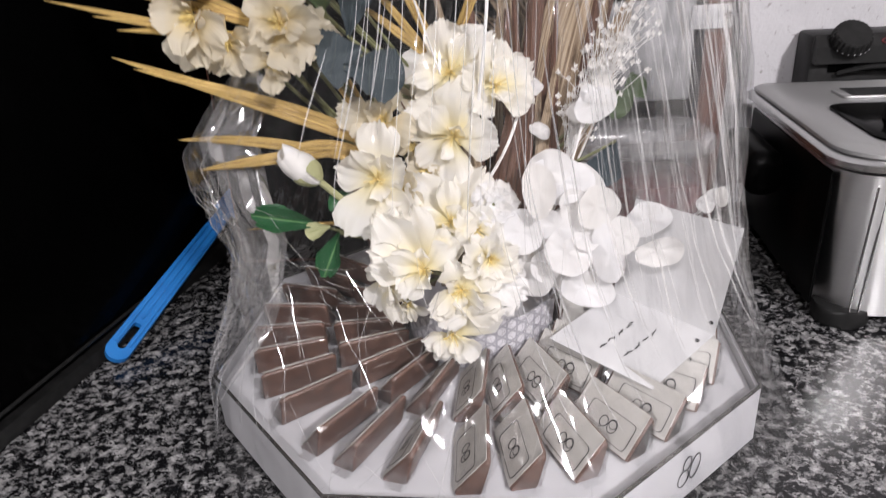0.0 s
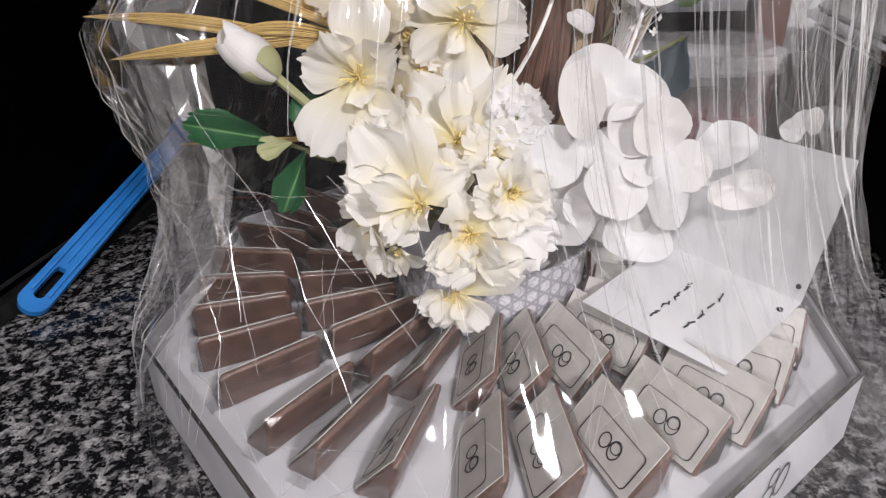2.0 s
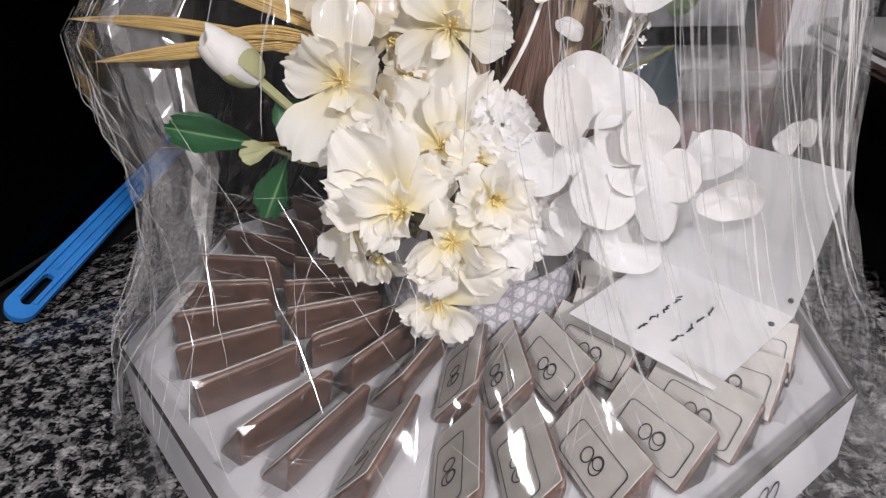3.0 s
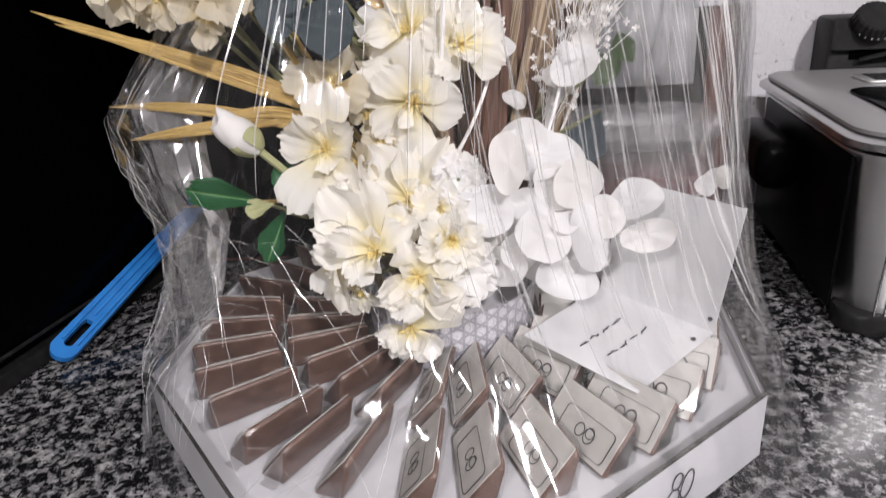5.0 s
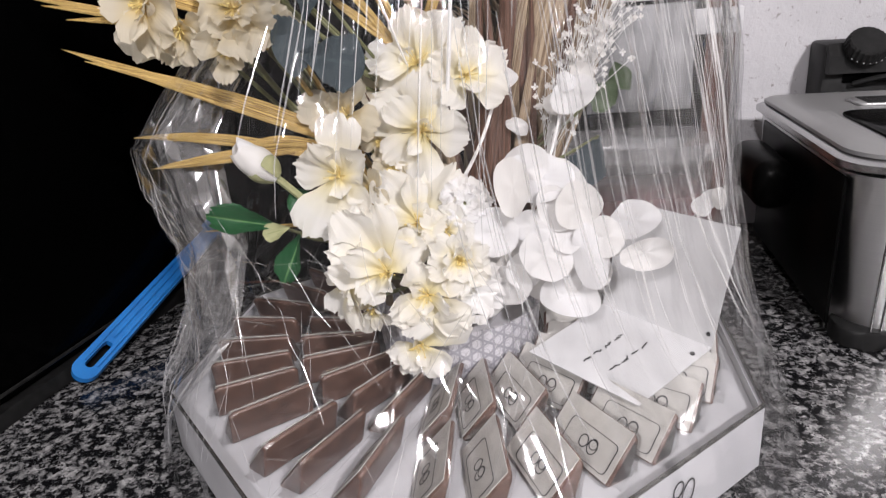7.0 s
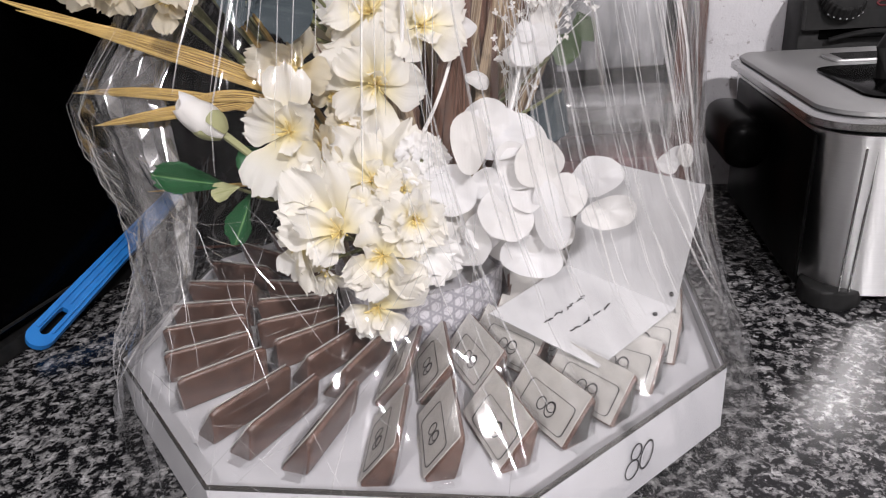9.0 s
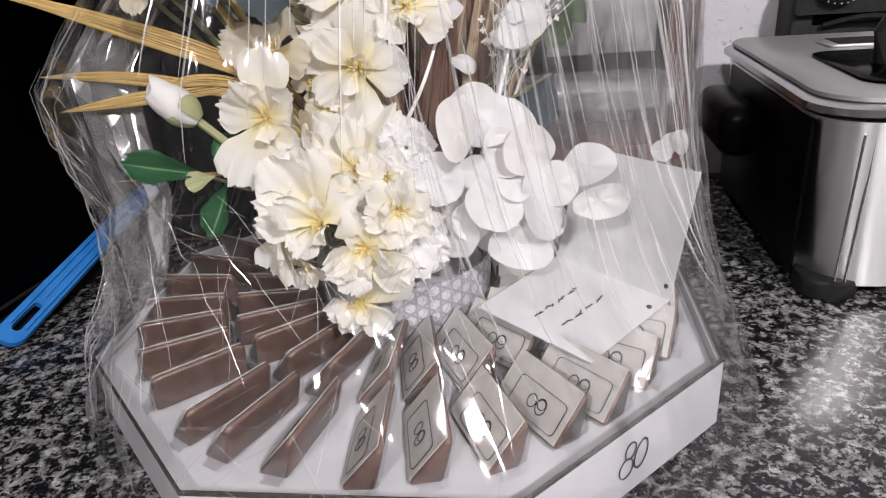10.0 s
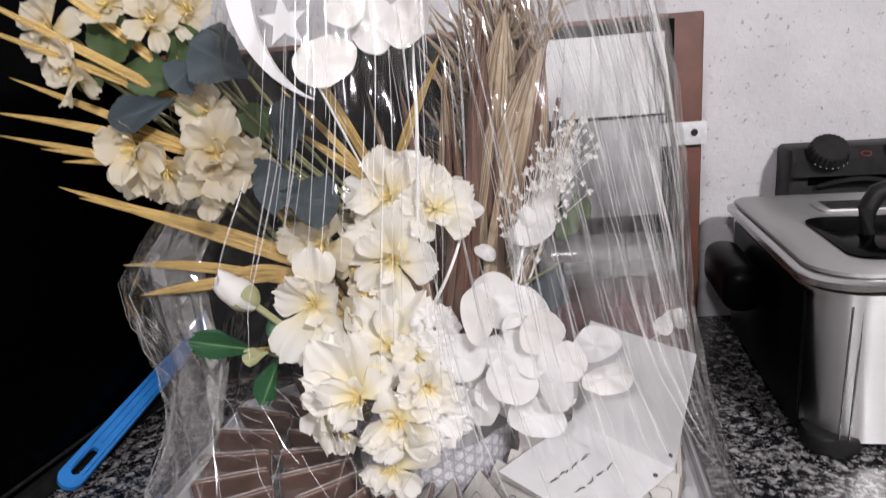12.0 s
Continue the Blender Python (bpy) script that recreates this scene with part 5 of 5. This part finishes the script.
CREASES = random.Random(5)
FOLD_LINES = [(CREASES.uniform(0.08, 0.30), lam, CREASES.uniform(0, 1), 1) for lam in (0.048, 0.034, 0.026, 0.019, 0.014, 0.011, 0.009)]
FOLD_LINES += [(CREASES.uniform(-1.4, 1.4), lam, CREASES.uniform(0, 1), 0) for lam in (0.062, 0.047, 0.036, 0.027, 0.020, 0.015)]


FACETS = random.Random(31)
HEIGHTS = [FACETS.uniform(-1, 1) for _ in range(4096)]


def planes(x, y):
    """Height of a crushed sheet of flat three-cornered facets, one unit wide."""
    i, j = math.floor(x), math.floor(y)
    u, v = x - i, y - j

    def h(p, q):
        return HEIGHTS[(p & 63) * 64 + (q & 63)]
    if u + v < 1:
        return h(i, j) + (h(i + 1, j) - h(i, j)) * u + (h(i, j + 1) - h(i, j)) * v
    return h(i + 1, j + 1) + (h(i, j + 1) - h(i + 1, j + 1)) * (1 - u) + (h(i + 1, j) - h(i + 1, j + 1)) * (1 - v)


def crumple(a, z):
    """Flat dents of crushed film, deepest at the gathered side and low in front."""
    s = ((a - math.pi / 2) % (2 * math.pi)) * 0.215
    k = max(0.0, math.cos(a - radians(200))) ** 6 * min(1.0, max(0.0, (0.36 - z) / 0.10))
    q = max(0.0, math.cos(a - radians(265))) ** 0.7 * min(1.0, max(0.0, (0.30 - z) / 0.10))
    x = s + 0.014 * noise.noise(Vector((s * 16, z * 16, 4)))
    y = z + 0.5 * s + 0.014 * noise.noise(Vector((s * 16, z * 16, 9)))
    big, small = planes(x / 0.036, y / 0.050), planes(x / 0.015 + 20, (y - 1.3 * s) / 0.021 + 7)
    return (0.0055 * k + 0.0046 * q + 0.0006) * big + (0.0012 * k + 0.0009 * q + 0.0002) * small


def lean(z):
    """How far the film's axis drifts towards +x on its way up."""
    k = min(1.0, max(0.0, (z - 0.16) / 0.26))
    return 0.022 * k * k * (3 - 2 * k)


def pleat(a, z):
    """Straight creases of two families: upright pleats that grow towards the top, and crumples in all directions."""
    s = ((a - math.pi / 2) % (2 * math.pi)) * 0.215
    up = 0.25 + 0.75 * min(1.0, max(0.0, (z - 0.05) / 0.25))
    side = 0.55 + 0.45 * noise.noise(Vector((math.cos(a) * 2.2, math.sin(a) * 2.2, 3)))
    f = 0.0
    for i, (turn, lam, ph, upright) in enumerate(FOLD_LINES):
        x = (s * math.cos(turn) + z * math.sin(turn)) / lam + ph
        x += 0.4 * noise.noise(Vector((s * 7 + i * 5, z * (2 if upright else 7), i)))
        local = max(0.0, 0.45 + 1.1 * noise.noise(Vector((s * 9 + i * 11, z * (3 if upright else 9), 20 + i))))
        if upright:
            local *= 1 - 0.85 * max(0.0, math.cos(a - radians(198))) ** 3
        local *= 1 - 0.92 * max(0.0, math.cos(a - radians(262))) * min(1.0, max(0.0, 2 - z / 0.11))
        if lam < 0.016:
            local *= max(0.0, math.cos(a - radians(310)))
        t = abs((x % 1.0) * 2 - 1) * 2 - 1
        f += min(lam, 0.026 + lam * 0.15) * 0.080 * t * local * ((up + 0.25 * side) * 1.25 if upright else 0.40 + 0.35 * max(0.0, math.cos(a - radians(265))) ** 1.5 * max(0.0, 1 - z / 0.26))
    return f


def film():
    o = thing("cellophane_wrap", (CX, CY, 0), "clear crinkled cellophane wrapped around the tray and gathered above the bouquet", "gift wrap")
    na, nz = 1100, 190
    vs, fs = [], []
    for j in range(nz + 1):
        z = 0.001 + 0.699 * (j / nz) ** 1.05
        for i in range(na):
            a = 2 * math.pi * i / na
            r = film_radius(a, z) + pleat(a, z) + crumple(a, z)
            vs.append((r * math.cos(a) + lean(z), r * math.sin(a), z))
    for j in range(nz):
        for i in range(na):
            fs.append((j * na + i, j * na + (i + 1) % na, (j + 1) * na + (i + 1) % na, (j + 1) * na + i))
    me = bpy.data.meshes.new("sheet")
    me.from_pydata(vs, [], fs)
    me.materials.append(FILM)
    me.polygons.foreach_set("use_smooth", [True] * len(me.polygons))
    ob = new("sheet", me)
    ob.parent = o
    # second layers where the sheet overlaps itself
    for name, d0, d1, top, off, k in (("overlap", -64, 8, 0.56, 0.005, 1.0),):
        na, nz = 190, 170
        vs, fs = [], []
        for j in range(nz + 1):
            z = 0.002 + top * j / nz
            for i in range(na + 1):
                edge = 0.05 * noise.noise(Vector((z * 9, d0, i // (na // 2))))
                a = radians(d0 + (d1 - d0) * i / na) + edge * abs(2 * i / na - 1) * (0.6 + z)
                r = film_radius(a, z) + off + k * pleat(a + 0.7, z * 0.8) + crumple(a + 0.013, z * 0.94)
                vs.append((r * math.cos(a) + lean(z), r * math.sin(a), z))
        for j in range(nz):
            for i in range(na):
                q = j * (na + 1) + i
                fs.append((q, q + 1, q + na + 2, q + na + 1))
        me = bpy.data.meshes.new(name)
        me.from_pydata(vs, [], fs)
        me.materials.append(FILM_DOUBLE)
        me.polygons.foreach_set("use_smooth", [True] * len(me.polygons))
        new(name, me).parent = o
    # gathered fold at the side, tucked inwards above the chocolates
    na, nz = 150, 240
    vs, fs = [], []
    for j in range(nz + 1):
        z = 0.02 + 0.31 * j / nz
        k = min(1.0, max(0.0, (z - 0.05) / 0.06))
        k = k * k * (3 - 2 * k)
        a0, a1 = radians(192 + 2.5 * noise.noise(Vector((z * 14, 4, 0)))), radians(207)
        p0 = Vector((math.cos(a0), math.sin(a0), 0)) * (film_radius(a0, z) + 0.003)
        low = Vector((math.cos(a1), math.sin(a1), 0)) * (film_radius(a1, z) + 0.006)
        back = 0.30 * max(0.0, z - 0.09)
        high = p0 + Vector((0.048 - 0.06 * max(0.0, z - 0.16) + 0.004 * noise.noise(Vector((z * 22, 9, 0))), -0.014 + back, 0))
        p1 = low.lerp(high, k)
        for i in range(na + 1):
            u = i / na
            f = 0.0
            for wide, tall, slant, amp in ((0.017, 0.045, 0.6, 0.0075), (0.0085, 0.020, -0.9, 0.0022)):
                f += amp * planes(u * 0.05 / wide + 11, (z + slant * 0.05 * u) / tall + 5)
            p = p0.lerp(p1, u) + Vector((0, back * k * 0.5 * (1 - u) - f * min(1.0, 6 * u, 6 - 6 * u + 0.3), z))
            vs.append((p.x + lean(z), p.y, p.z))
    for j in range(nz):
        for i in range(na):
            q = j * (na + 1) + i
            fs.append((q, q + 1, q + na + 2, q + na + 1))
    me = bpy.data.meshes.new("gathered_fold")
    me.from_pydata(vs, [], fs)
    me.materials.append(GATHERED)
    me.polygons.foreach_set("use_smooth", [True] * len(me.polygons))
    new("gathered_fold", me).parent = o
    # narrow raised ridges of whitened film that paint in the crease glints
    rng = random.Random(23)
    bm = bmesh.new()
    for k in range(470):
        if k < 150:
            a0 = radians(rng.uniform(-80, 12))
            z0 = rng.uniform(0.10, 0.40)
            z1 = min(0.60, z0 + rng.uniform(0.05, 0.24))
            da = -1.35 * (z1 - z0) * rng.uniform(0.7, 1.25)
            w = rng.choice((0.0002, 0.0002, 0.0003, 0.0004, 0.0008))
        elif k < 325:
            a0 = radians(rng.gauss(199, 6))
            z0 = rng.uniform(0.01, 0.24)
            z1 = z0 + rng.uniform(0.012, 0.09)
            da = (z1 - z0) * rng.gauss(0.5, 0.5)
            w = rng.choice((0.00012, 0.00015, 0.0002, 0.0004, 0.0006)) if k < 192 else 0.0
        elif k < 355:
            a0 = radians(rng.uniform(228, 285))
            z0 = rng.uniform(0.20, 0.40)
            z1 = min(0.60, z0 + rng.uniform(0.05, 0.22))
            da = -0.6 * (z1 - z0) * rng.uniform(0.0, 1.2)
            w = rng.choice((0.0002, 0.0003, 0.0006))
        elif k < 388:
            a0 = radians(rng.uniform(205, 250))
            z0 = rng.uniform(0.10, 0.24)
            z1 = z0 + rng.uniform(-0.008, 0.012)
            da = rng.uniform(0.05, 0.28)
            w = rng.choice((0.0001, 0.0002, 0.0004)) 
        else:
            a0 = radians(rng.uniform(205, 285))
            z0 = rng.uniform(0.06, 0.19)
            z1 = z0 + rng.uniform(0.01, 0.06)
            da = rng.uniform(-0.25, 0.25)
            w = rng.choice((0.00006, 0.00008, 0.0001, 0.0001))
        if not w:
            continue
        prev = None
        n = 22
        for i in range(n + 1):
            v = i / n
            z = z0 + (z1 - z0) * v
            a = a0 + da * v
            r = film_radius(a, z) + 0.0012 + crumple(a, z)
            ww = w * math.sin(math.pi * (0.04 + 0.92 * v)) + 0.0001
            rad, tan = Vector((math.cos(a), math.sin(a), 0)), Vector((-math.sin(a), math.cos(a), 0))
            c = Vector((CX + lean(z), CY, z)) + rad * r
            cur = [bm.verts.new(c - tan * ww), bm.verts.new(c + rad * ww * 1.1), bm.verts.new(c + tan * ww)]
            if prev:
                bm.faces.new((prev[0], prev[1], cur[1], cur[0])), bm.faces.new((prev[1], prev[2], cur[2], cur[1]))
            prev = cur
    tagged(part("glint_strips", bm, GLINT, o, "whitened ridges painting the glints of film creases"), kind="stuff")


film()
